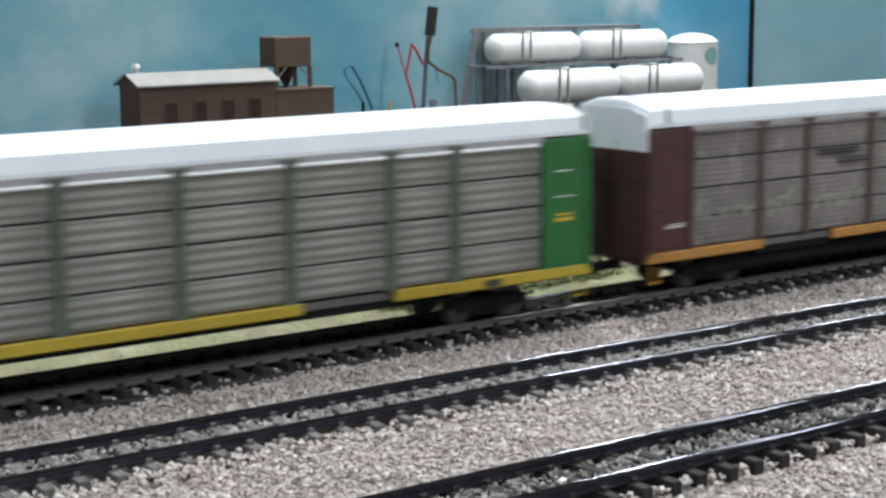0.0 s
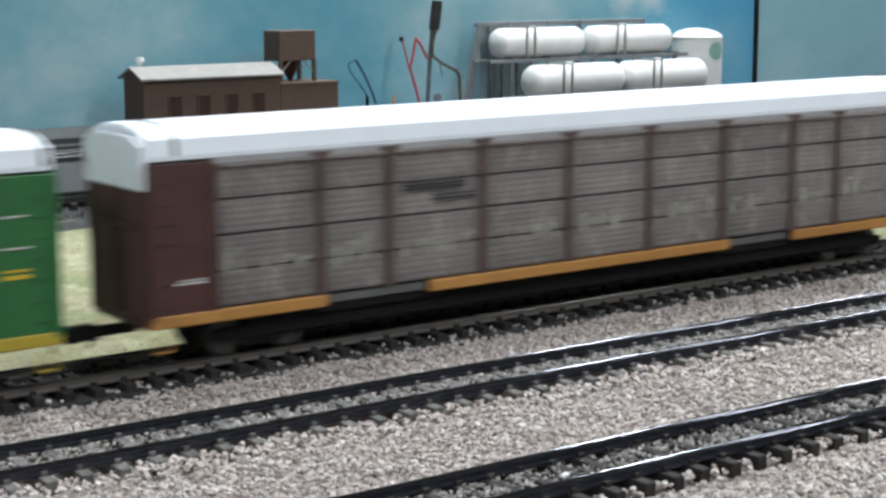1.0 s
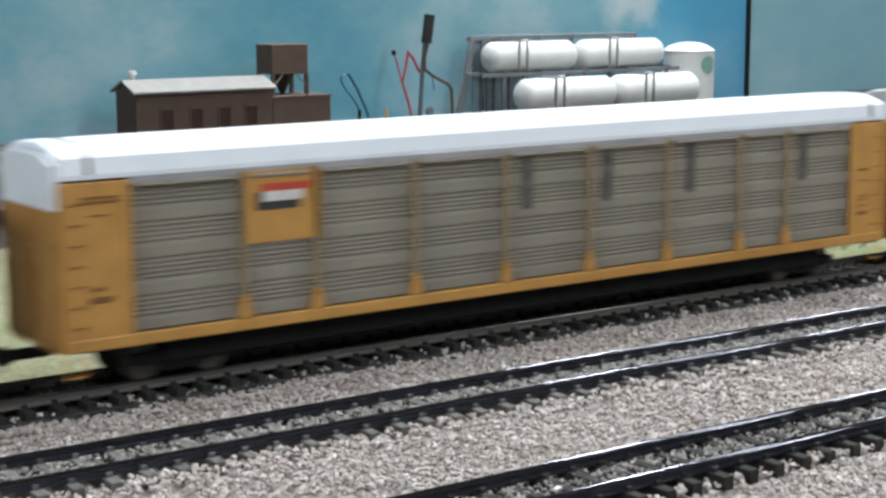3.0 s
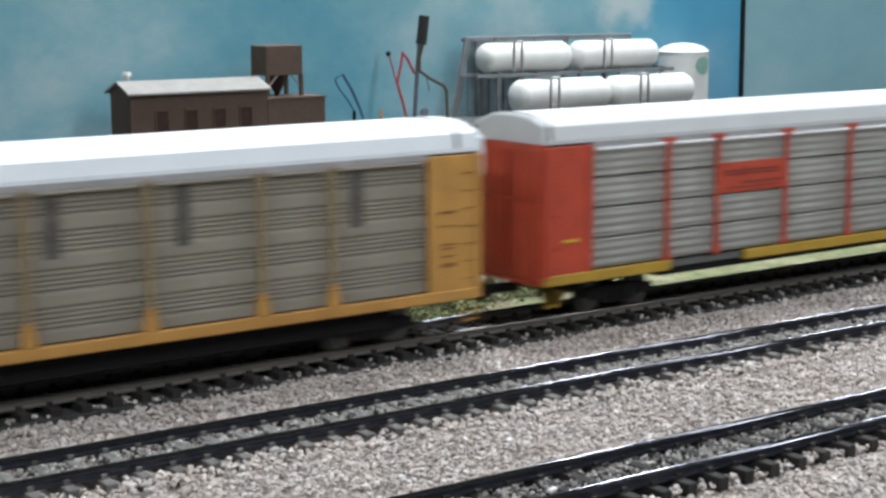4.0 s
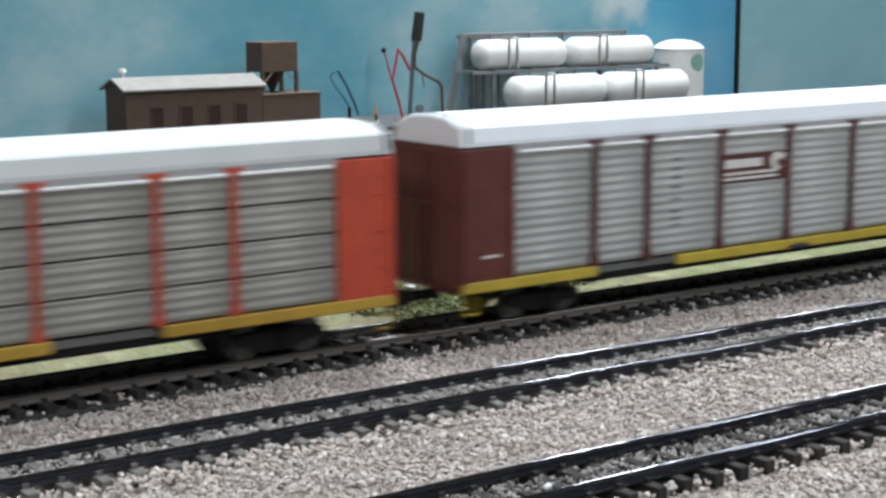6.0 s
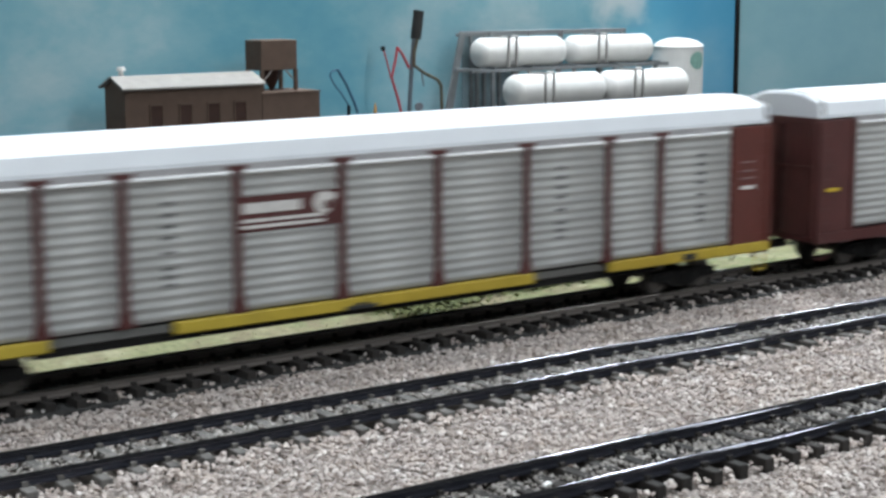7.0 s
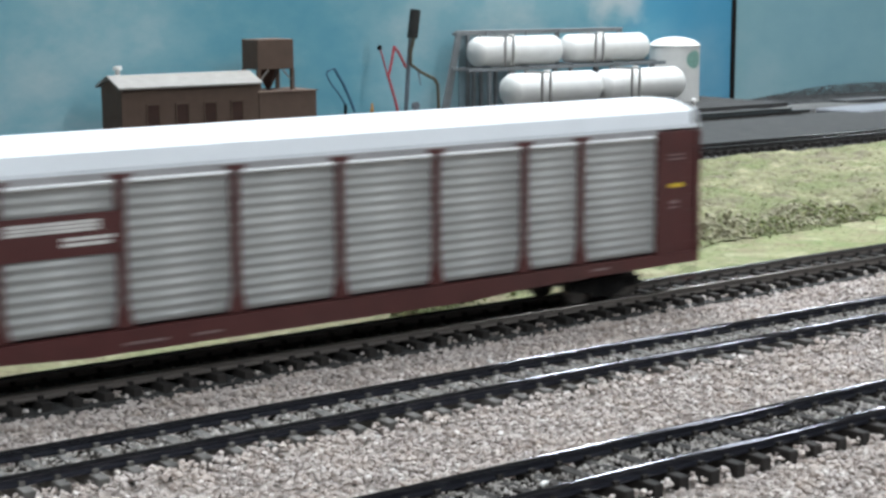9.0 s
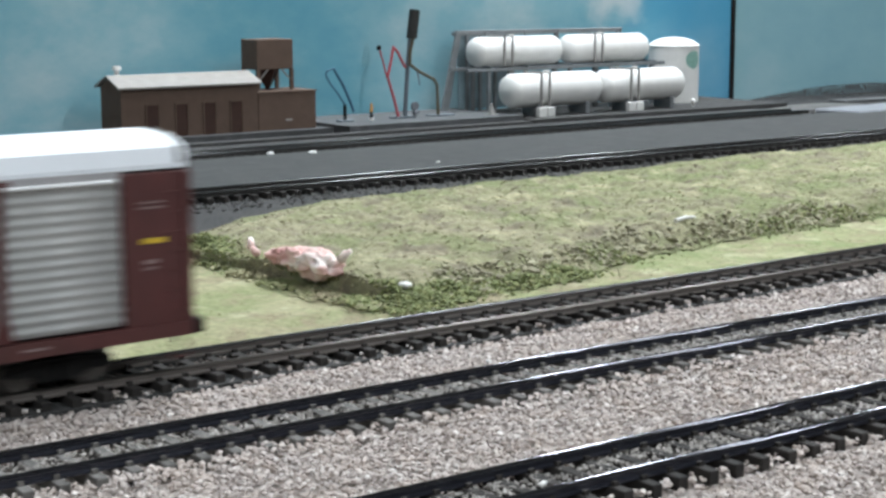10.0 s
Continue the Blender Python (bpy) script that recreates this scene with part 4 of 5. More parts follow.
marks(car, "mark", BLACK_MARK, [(P[3] + 0.0005, P[3] + 0.0110, 0.0113, 0.0124), (P[3] + 0.0030, P[3] + 0.0085, 0.0126, 0.0130)])
for x in (P[1] + 0.0125, P[5] + 0.0135, 0.1240):
    marks(car, "mark", GREY_MARK, [(x - 0.0016, x + 0.0022, z, z + 0.0009) for z in (0.0240, 0.0262, 0.0285, 0.0325, 0.0365, 0.0395, 0.0425, 0.0455)], -SIDE - 0.0004)
marks(car, "mark", PINK_MARK, [(0.1425, 0.1495, 0.0420, 0.0424), (0.1425, 0.1495, 0.0390, 0.0394), (0.1425, 0.1495, 0.0365, 0.0370)], -SIDE - 0.0008)
marks(car, "mark", WHITE_MARK, [(0.1430, 0.1495, 0.0330, 0.0342), (-0.1500, -0.1435, 0.0214, 0.0222)], -SIDE - 0.0008)
marks(car, "mark", BLACK_MARK, [(0.1160, 0.1185, 0.0118, 0.0138), (0.1190, 0.1215, 0.0118, 0.0138)])
cars.append((car, wh, PITCH))
# maroon
car, wh = autorack("light grey autorack car with dark maroon ends and maroon sills", GALV_LIGHT, MAROON, MAROON, MAROON, WHITE_ROOF, 14, 0, 0.0024, 0.0016, sill_kind="belly", depth=0.0005, lip_mat=LIT_LIP)
marks(car, "plate", MAROON, [(P[1], P[2], 0.0345, 0.0452)], -SIDE - 0.0006, "maroon name plate")
marks(car, "mark", WHITE_MARK, [(P[1] + 0.002, P[2] - 0.006, 0.0408 + i * 0.0010, 0.0416 + i * 0.0010) for i in range(3)] + [(P[2] - 0.016, P[2] - 0.002, 0.0385, 0.0394), (P[2] - 0.016, P[2] - 0.003, 0.0371, 0.0380)], -SIDE - 0.0008)
marks(car, "mark", YELLOW_MARK, [(0.1435, 0.1500, 0.0358, 0.0371), (-0.1530, -0.1460, 0.0288, 0.0300)], -SIDE - 0.0008)
marks(car, "mark", PINK_MARK, [(0.1430, 0.1500, 0.0448, 0.0453), (0.1430, 0.1500, 0.0462, 0.0466), (0.1440, 0.1480, 0.0305, 0.0315), (0.1440, 0.1475, 0.0290, 0.0296)], -SIDE - 0.0008)
marks(car, "mark", PINK_MARK, [(-0.050, -0.038, 0.0102, 0.0108), (-0.030, -0.022, 0.0102, 0.0108), (0.110, 0.117, 0.0120, 0.0126)], -SIDE - 0.0014)
cars.append((car, wh, 0.0))

TRAIN = [(0.0, 1.8713), (0.5, 1.7847), (1.0, 1.6960), (1.5, 1.6069), (2.0, 1.5155), (2.5, 1.4251), (4.0, 1.1534), (4.5, 1.0614), (5.0, 0.9691), (5.5, 0.8770),
         (7.0, 0.6020), (7.5, 0.5112), (8.0, 0.4155), (8.5, 0.3230), (9.0, 0.2299), (9.5, 0.1375), (10.0, 0.0425)]


# ---- rear scenery ----
def scenery():
    # brown building
    b = thing("brown_building", "small brown factory building with a pale tin gable roof", "building", at=pose(0, 0, 0.0008))
    x0, x1, y0, y1 = 0.4680, 0.5700, 0.973, 1.003

    def walls(bm):
        extrude(bm, [(y0, 0), (y1, 0), (y1, 0.0335), ((y0 + y1) / 2, 0.0395), (y0, 0.0335)], x0, x1)
    piece("wall", walls, BROWN_WALL, b)

    def roof(bm):
        ym = (y0 + y1) / 2
        for s in (-1, 1):
            e = y0 if s < 0 else y1
            extrude(bm, [(ym, 0.0412), (e + s * 0.003, 0.0338), (e + s * 0.003, 0.0326), (ym, 0.0399)], x0 - 0.003, x1 + 0.002)
    piece("roof", roof, ROOF_TIN, b, "pale tin gable roof")
    for x, h in ((0.490, 0.0215), (0.5115, 0.0213), (0.5325, 0.0213), (0.5530, 0.0213)):
        d = piece("door", lambda bm: box(bm, x - 0.0042, x + 0.0042, y0 - 0.0004, y0 + 0.002, 0.0, h), BROWN_DARK, b, "dark brown recessed door")
        piece("door_frame", lambda bm: (box(bm, x - 0.0050, x - 0.0042, y0 - 0.0010, y0 + 0.001, 0, h + 0.0008), box(bm, x + 0.0042, x + 0.0050, y0 - 0.0010, y0 + 0.001, 0, h + 0.0008), box(bm, x - 0.0042, x + 0.0042, y0 - 0.0010, y0 + 0.001, h, h + 0.0008)), BROWN_WALL, d)
    piece("vent", lambda bm: (rod(bm, (0.4740, 0.990, 0.037), (0.4740, 0.990, 0.0445), 0.0016), rod(bm, (0.4740, 0.990, 0.0445), (0.4740, 0.990, 0.0470), 0.0032, 0.0024, 12)), WHITE_TANK, b, "white mushroom vent")
    a = thing("brown_annex", "low flat-roofed brown annex beside the building", "building", at=pose(0, 0, 0.0008))
    piece("wall", lambda bm: box(bm, 0.5705, 0.6170, y0, 1.006, 0, 0.0258, 0.0003), BROWN_WALL, a)
    piece("roof", lambda bm: box(bm, 0.5705, 0.6178, y0 - 0.0006, 1.0066, 0.0259, 0.0268), BROWN_WALL, a)
    piece("plate", lambda bm: box(bm, 0.592, 0.597, y0 - 0.0006, y0 + 0.001, 0.006, 0.0075), ROOF_TIN, a)
    h = thing("hopper_bin", "brown square hopper bin on legs above the annex", "bin", at=pose(0, 0, 0.0276))
    hx0, hx1, hy0, hy1 = 0.5760, 0.6050, 0.983, 1.005
    piece("bin", lambda bm: box(bm, hx0, hx1, hy0, hy1, 0.0145, 0.0352, 0.0004), BROWN_WALL, h)
    for x in (hx0 + 0.001, hx1 - 0.001):
        for y in (hy0 + 0.001, hy1 - 0.001):
            piece("leg", lambda bm: box(bm, x - 0.0012, x + 0.0012, y - 0.0012, y + 0.0012, 0, 0.0145), BROWN_WALL, h)
    piece("chute", lambda bm: rod(bm, (0.5905, 0.994, 0.0), (0.5905, 0.994, 0.0145), 0.0014, 0.0100, 4), BROWN_DARK, h)
    piece("brace", lambda bm: [rod(bm, (hx0 + 0.001, hy0 + 0.001, 0.006), (hx0 + 0.009, hy0 + 0.001, 0.0145), 0.0006, None, 5), rod(bm, (hx1 - 0.001, hy0 + 0.001, 0.006), (hx1 - 0.009, hy0 + 0.001, 0.0145), 0.0006, None, 5)], ROOF_TIN, h)

    # loading arms on the platform, z from its top
    def pipe(bm, pts, r):
        for p, q in zip(pts, pts[1:]):
            rod(bm, p, q, r, None, 8)
        for p in pts[1:-1]:
            bmesh.ops.create_icosphere(bm, subdivisions=1, radius=r * 1.15, matrix=Matrix.Translation(p))
    Y = 0.98
    arm = thing("loading_arm", "tall dark loading arm with a black cylinder head", "loading arm", "loading arms", at=pose(0, Y, 0.0030))
    piece("base", lambda bm: box(bm, 0.692, 0.704, -0.005, 0.005, 0, 0.0015, 0.0003), SLATE, arm)
    piece("mast", lambda bm: pipe(bm, [(0.6985, 0, 0.001), (0.7015, 0, 0.040), (0.7045, 0, 0.068)], 0.0016), SLATE, arm)
    piece("head", lambda bm: rod(bm, (0.7050, 0, 0.0580), (0.7080, 0, 0.0785), 0.0040, None, 14), RAIL_DARK, arm, "black cylinder head")
    piece("pipe", lambda bm: pipe(bm, [(0.7055, -0.002, 0.0600), (0.7020, -0.002, 0.0480), (0.7020, -0.002, 0.0390), (0.7105, -0.002, 0.0335), (0.7236, -0.002, 0.0275), (0.7265, -0.002, 0.0235), (0.7275, -0.002, 0.001)], 0.0012), OLIVE_PIPE, arm, "olive bent pipe")
    piece("valve", lambda bm: (rod(bm, (0.7055, -0.004, 0.0085), (0.7055, -0.002, 0.0085), 0.0032, None, 10), rod(bm, (0.7055, -0.003, 0.0), (0.7055, -0.003, 0.0085), 0.0014, None, 8), box(bm, 0.7035, 0.7085, -0.005, -0.002, 0.0030, 0.0050, 0.0004), rod(bm, (0.7085, -0.002, 0.0340), (0.7108, -0.002, 0.0235), 0.0006, 0.0004, 6)), PALE_STONE, arm, "pale valve wheel")
    piece("foot", lambda bm: box(bm, 0.7200, 0.7420, -0.004, 0.004, 0, 0.0012, 0.0003), SLATE, arm)
    red = thing("loading_arm", "red folded loading arm with a black ball end", "loading arm", "loading arms", at=pose(0, Y, 0.0030))
    piece("pipe", lambda bm: pipe(bm, [(0.6926, 0, 0.001), (0.6890, 0, 0.014), (0.6833, 0, 0.0305), (0.6865, 0, 0.0420), (0.6885, 0, 0.0520), (0.6925, 0, 0.0480), (0.6990, 0, 0.0370)], 0.0010), RED_PIPE, red)
    piece("hose", lambda bm: pipe(bm, [(0.6833, 0.001, 0.0305), (0.6800, 0.001, 0.0420), (0.6768, 0.001, 0.0515)], 0.0006), RED_PIPE, red)
    piece("ball", lambda bm: bmesh.ops.create_icosphere(bm, subdivisions=2, radius=0.0019, matrix=Matrix.Translation((0.6765, 0.001, 0.0518))), BLACK, red, "black ball")
    piece("base", lambda bm: box(bm, 0.6870, 0.6915, -0.004, 0.004, 0, 0.0012, 0.0003), SLATE, red)
    blue = thing("loading_arm", "dark blue folded loading arm on a black stub", "loading arm", "loading arms", at=pose(0, Y, 0.0030))
    piece("pipe", lambda bm: pipe(bm, [(0.6458, 0, 0.012), (0.6400, 0, 0.0205), (0.6340, 0, 0.0270), (0.6302, 0, 0.0335), (0.6310, 0, 0.0365), (0.6365, 0, 0.0382)], 0.0006), BLUE_PIPE, blue)
    piece("arm", lambda bm: pipe(bm, [(0.6365, 0, 0.0382), (0.6440, 0, 0.0270), (0.6505, 0, 0.0140), (0.6535, 0, 0.0065)], 0.0010), BLUE_PIPE, blue)
    piece("stub", lambda bm: rod(bm, (0.6457, 0, 0.001), (0.6458, 0, 0.0120), 0.0012), BLACK, blue)
    piece("base", lambda bm: box(bm, 0.6405, 0.6510, -0.004, 0.004, 0, 0.0012, 0.0003), SLATE, blue)
    mk = thing("marker_post", "tiny marker post with a rusty orange top", "post", at=pose(0.6687, Y, 0.0030))
    piece("post", lambda bm: rod(bm, (0, 0, 0), (0, 0, 0.006), 0.0010), BLACK, mk)
    piece("top", lambda bm: rod(bm, (0, 0, 0.006), (0, 0, 0.0125), 0.0014, 0.0005, 8), OCHRE, mk)
    piece("foot", lambda bm: box(bm, -0.0012, 0.0012, -0.0012, 0.0012, 0, 0.0014), WHITE_MARK, mk)

    cone = thing("marker_cone", "small pale grey cone beside the tanks", "cone", at=pose(0.7655, 0.962, 0.0030))
    piece("cone", lambda bm: rod(bm, (0, 0, 0.0008), (0, 0, 0.0085), 0.0030, 0.0008, 10), CLAMP, cone)
    piece("foot", lambda bm: box(bm, -0.0038, 0.0038, -0.0038, 0.0038, 0, 0.0008), CLAMP, cone)

    # storage tanks
    def tank(x0, x1, y, z, r, label):
        t = thing("storage_tank", label, "storage tank", "storage tanks", at=pose(0, y, z))

        def shell(bm):
            n, rings = 28, []
            c = 0.0065
            prof = [(0.0, 0.0), (c * 0.12, 0.50), (c * 0.45, 0.84), (c, 1.0)]
            pts = [(x0 + a, f) for a, f in prof] + [(x1 - a, f) for a, f in prof[::-1]]
            for x, f in pts:
                rings.append([bm.verts.new((x, r * max(f, 0.02) * math.cos(k * 2 * math.pi / n), r * max(f, 0.02) * math.sin(k * 2 * math.pi / n))) for k in range(n)])
            for a, b in zip(rings, rings[1:]):
                for k in range(n):
                    bm.faces.new((a[k], a[(k + 1) % n], b[(k + 1) % n], b[k]))
            bm.faces.new(rings[0])
            bm.faces.new(rings[-1])
        piece("shell", shell, WHITE_TANK, t, smooth=True)
        L = x1 - x0
        for f in (0.27, 0.36):
            x = x0 + L * f

            def strap(bm):
                box(bm, x - 0.0008, x + 0.0008, -r - 0.0016, -r - 0.0002, -r * 0.95, r * 1.08, 0.0002)
                box(bm, x - 0.0008, x + 0.0008, -r - 0.0002, r * 0.6, r * 1.0, r * 1.08, 0.0002)
            piece("strap", strap, CLAMP, t, "grey clamp bar")
        piece("hatch", lambda bm: rod(bm, (x0 + L * 0.45, 0, r * 0.98), (x0 + L * 0.45, 0, r * 1.12), 0.003, 0.0024, 12), WHITE_TANK, t)
        return t
    lo, hi = 0.0200, 0.0480
    for x0, x1 in ((0.7780, 0.8700), (0.8715, 0.9610)):
        t = tank(x0, x1, 0.962, lo, 0.0130, "white horizontal storage tank strapped on low saddles")
        for f in (0.30, 0.82):
            x = x0 + (x1 - x0) * f
            piece("saddle", lambda bm: box(bm, x - 0.002, x + 0.002, -0.010, 0.010, -lo + 0.0003, -0.0105, 0.0003), RACK, t)
        for f in (0.27, 0.36):
            x = x0 + (x1 - x0) * f
            piece("footing", lambda bm: box(bm, x - 0.0036, x + 0.0036, -0.0165, -0.0115, -lo + 0.0003, -0.0125, 0.0003), WHITE_TANK, t, "white footing block")
    for x0, x1 in ((0.7750, 0.8630), (0.8680, 0.9580)):
        tank(x0, x1, 1.000, hi, 0.0116, "white horizontal storage tank strapped on an upper rack")
    rk = thing("tank_rack", "grey steel rack carrying the upper tanks", "rack", at=pose(0, 0, 0.0003))
    for y in (0.990, 1.010):
        piece("beam", lambda bm: box(bm, 0.764, 0.972, y - 0.0012, y + 0.0012, 0.0330, 0.0357, 0.0002), RACK, rk)
    for x in (0.785, 0.822, 0.868, 0.912, 0.958):
        for y in (0.990, 1.010):
            piece("post", lambda bm: box(bm, x - 0.0013, x + 0.0013, y - 0.0013, y + 0.0013, 0.0, 0.0330), RACK, rk)
        piece("cross_beam", lambda bm: box(bm, x - 0.0012, x + 0.0012, 0.986, 1.014, 0.0357, 0.0372), RACK, rk)
    for x in (0.784, 0.797, 0.812, 0.83, 0.875, 0.92, 0.943):
        piece("upright", lambda bm: box(bm, x - 0.0011, x + 0.0011, 1.0150, 1.0170, 0.0, 0.0600), RACK, rk)
    piece("top_beam", lambda bm: box(bm, 0.770, 0.946, 1.0145, 1.0175, 0.0600, 0.0628, 0.0003), RACK, rk)
    piece("mesh_panel", lambda bm: box(bm, 0.7765, 0.8290, 1.0172, 1.0182, 0.003, 0.0600), MESH_GREY, rk, "blue-grey infill panel")
    piece("brace", lambda bm: extrude(bm, [(0.756, 0.0), (0.763, 0.0), (0.776, 0.0625), (0.771, 0.0625)], 1.0125, 1.0145, axis="y"), RACK, rk)
    piece("handrail", lambda bm: (rod(bm, (0.770, 1.013, 0.0635), (0.945, 1.013, 0.0630), 0.0007, None, 6), [rod(bm, (x, 1.013, 0.0357), (x, 1.013, 0.0632), 0.0006, None, 6) for x in (0.80, 0.84, 0.875, 0.91, 0.944)]), RACK, rk)
    vt = thing("vertical_tank", "tall white vertical tank with a domed top and green emblem", "storage tank", at=pose(0.9990, 1.006, 0.0003))

    def dome(bm):
        rings = []
        for rr, z in ((0.0215, 0), (0.0215, 0.0465), (0.0222, 0.0475), (0.0170, 0.0515), (0.0095, 0.0540), (0.0015, 0.0548)):
            rings.append([bm.verts.new((rr * math.cos(k * math.pi / 20), rr * math.sin(k * math.pi / 20), z)) for k in range(40)])
        for a, c in zip(rings, rings[1:]):
            for k in range(40):
                bm.faces.new((a[k], a[(k + 1) % 40], c[(k + 1) % 40], c[k]))
        bm.faces.new(rings[0][::-1])
        bm.faces.new(rings[-1])
    piece("shell", dome, WHITE_TANK, vt)

    def emblem(bm):
        c, hgt = math.radians(-84), 0.036
        rings = []
        for i in range(17):
            a = i * math.pi / 16
            w, z = math.sin(a) * 0.0085 / 0.0217, math.cos(a) * 0.0075
            rings.append([bm.verts.new((0.0218 * math.cos(c + k * w), 0.0218 * math.sin(c + k * w), hgt + z)) for k in (-1, -0.5, 0, 0.5, 1)])
        for a, b in zip(rings, rings[1:]):
            for k in range(4):
                bm.faces.new((a[k], a[k + 1], b[k + 1], b[k]))
        bmesh.ops.remove_doubles(bm, verts=bm.verts, dist=1e-6)
    piece("emblem", emblem, GREEN_MARK, vt, "faded green oval emblem")
    tagged(piece("lamp_globe", lambda bm: (rod(bm, (0, 0, 0), (0, 0, 0.002), 0.0008), bmesh.ops.create_icosphere(bm, subdivisions=2, radius=0.0024, matrix=Matrix.Translation((0, 0, 0.0040)))), WHITE_MARK), "small white ball on the dark pad", "ball").location = (0.972, 0.955, 0.0003)

    # odds and ends on the ground past the tanks
    for i, (x, y, l, w, a, m, lab) in enumerate(((0.985, 0.93, 0.045, 0.010, 4, DARK_BED, "dark flat board lying on the cinder ground"), (0.93, 0.918, 0.040, 0.007, -3, SLAB_TOP, "pale plank lying on the cinder ground"), (1.04, 0.905, 0.05, 0.012, 2, SLAB_TOP, "pale plank lying on the cinder ground"), (1.19, 0.955, 0.07, 0.018, -4, SLAB_TOP, "pale plank lying on the cinder ground"))):
        ob = piece("plank", lambda bm: box(bm, -l / 2, l / 2, -w / 2, w / 2, 0, 0.0022, 0.0003), m)
        ob.matrix_basis = pose(x, y, BED - 0.0008, 0, 0, a)
        tagged(ob, lab, "plank", "planks by the rear track")
    def mound(bm):
        rings = []
        for f, z in ((1.0, 0.0), (0.75, 0.0022), (0.4, 0.0036), (0.02, 0.0040)):
            rings.append([bm.verts.new((0.075 * f * math.cos(k * math.pi / 16) * (1 + 0.15 * math.sin(3 * k)), 0.030 * f * math.sin(k * math.pi / 16), z)) for k in range(32)])
        for a, c in zip(rings, rings[1:]):
            for k in range(32):
                bm.faces.new((a[k], a[(k + 1) % 32], c[(k + 1) % 32], c[k]))
        bm.faces.new(rings[-1])
        bm.faces.new(rings[0][::-1])
    ob = piece("gravel_mound", mound, GREY_DUST)
    ob.matrix_basis = pose(1.085, 0.925, BED - 0.0012, 0, 0, 8)
    tagged(ob, "low mound of fine grey dust", "mound")
    ob = piece("stone_slab", lambda bm: box(bm, -0.11, 0.11, -0.022, 0.022, 0, 0.004, 0.0012), PALE_STONE)
    ob.matrix_basis = pose(1.155, 0.872, BED - 0.0006, 0, 0, 3)
    tagged(ob, "pale grey flat slab beside the road", "slab")


scenery()


def scrap():
    """A crumpled scrap lying against the end of the bank."""
    bm = bmesh.new()
    for cx, cz, rx, ry, rz in ((-0.0165, 0.0012, 0.0075, 0.0045, 0.0034), (-0.0050, 0.0016, 0.0090, 0.0055, 0.0050), (0.0085, 0.0010, 0.0125, 0.0060, 0.0058)):
        r = bmesh.ops.create_icosphere(bm, subdivisions=4, radius=1.0)
        for v in r["verts"]:
            q = v.co + Vector((cx * 300, 0, 0))
            k = 1 + noise.noise(q * 1.7) * 0.40 + noise.noise(q * 3.9) * 0.32 + noise.noise(q * 8.5) * 0.16
            v.co = Vector((cx + v.co.x * k * rx, v.co.y * k * ry, cz + v.co.z * k * rz))
    # torn corners standing up
    for pts in (((-0.034, 0, 0.0005), (-0.040, 0.001, 0.0020), (-0.043, 0.002, 0.0060)), ((0.018, 0, 0.001), (0.0225, 0.001, 0.0045), (0.0235, 0.002, 0.0085)), ((0.0215, 0.001, 0.0045), (0.0260, 0.002, 0.0090))):
        for p, q in zip(pts, pts[1:]):
            rod(bm, p, q, 0.0019, 0.0011, 6)
    ob = part("paper_scrap", bm, PINK, smooth=True)
    ob.matrix_basis = pose(0.2985, 0.4800, 0.0046, -12, 0, -86) @ Matrix.Scale(0.86, 4)
    tagged(ob, "crumpled pink and white scrap lying on the turf", "scrap")


scrap()


def chips():
    for x, y, z, r in CHIPS:
        bm = bmesh.new()
        bmesh.ops.create_icosphere(bm, subdivisions=1, radius=r)
        for v in bm.verts:
            v.co = Vector((v.co.x * 1.4, v.co.y, v.co.z * 0.6)) * (1 + 0.4 * noise.noise(v.co * 900))
        ob = part("white_chip", bm, WHITE_TANK)
        ob.matrix_basis = pose(x, y, z, 0, 0, x * 900)
        tagged(ob, "small white chip lying on the ground", "chip", "white chips")
    ob = piece("twig", lambda bm: (rod(bm, (-0.006, 0, 0), (0.001, 0.0006, 0.0006), 0.0009, 0.0008, 6), rod(bm, (0.001, 0.0006, 0.0006), (0.007, 0, 0.0002), 0.0008, 0.0005, 6)), WHITE_TANK)
    ob.matrix_basis = pose(TWIG[0], TWIG[1], float(turf_height(TWIG[0], TWIG[1])) + 0.0009, 0, 0, 8)
    tagged(ob, "pale dry twig lying on the turf", "twig")


CHIPS = [(0.2165, 0.2544, -0.0028, 0.0011), (0.5144, 0.8646, -0.0020, 0.0022), (0.5385, 0.8542, -0.0020, 0.0022), (0.5671, 0.7627, -0.0020, 0.0012), (0.2800, 0.3528, -0.0038, 0.0009), (0.3085, 0.4330, 0.0030, 0.0022)]
TWIG = (0.4790, 0.4740)
chips()


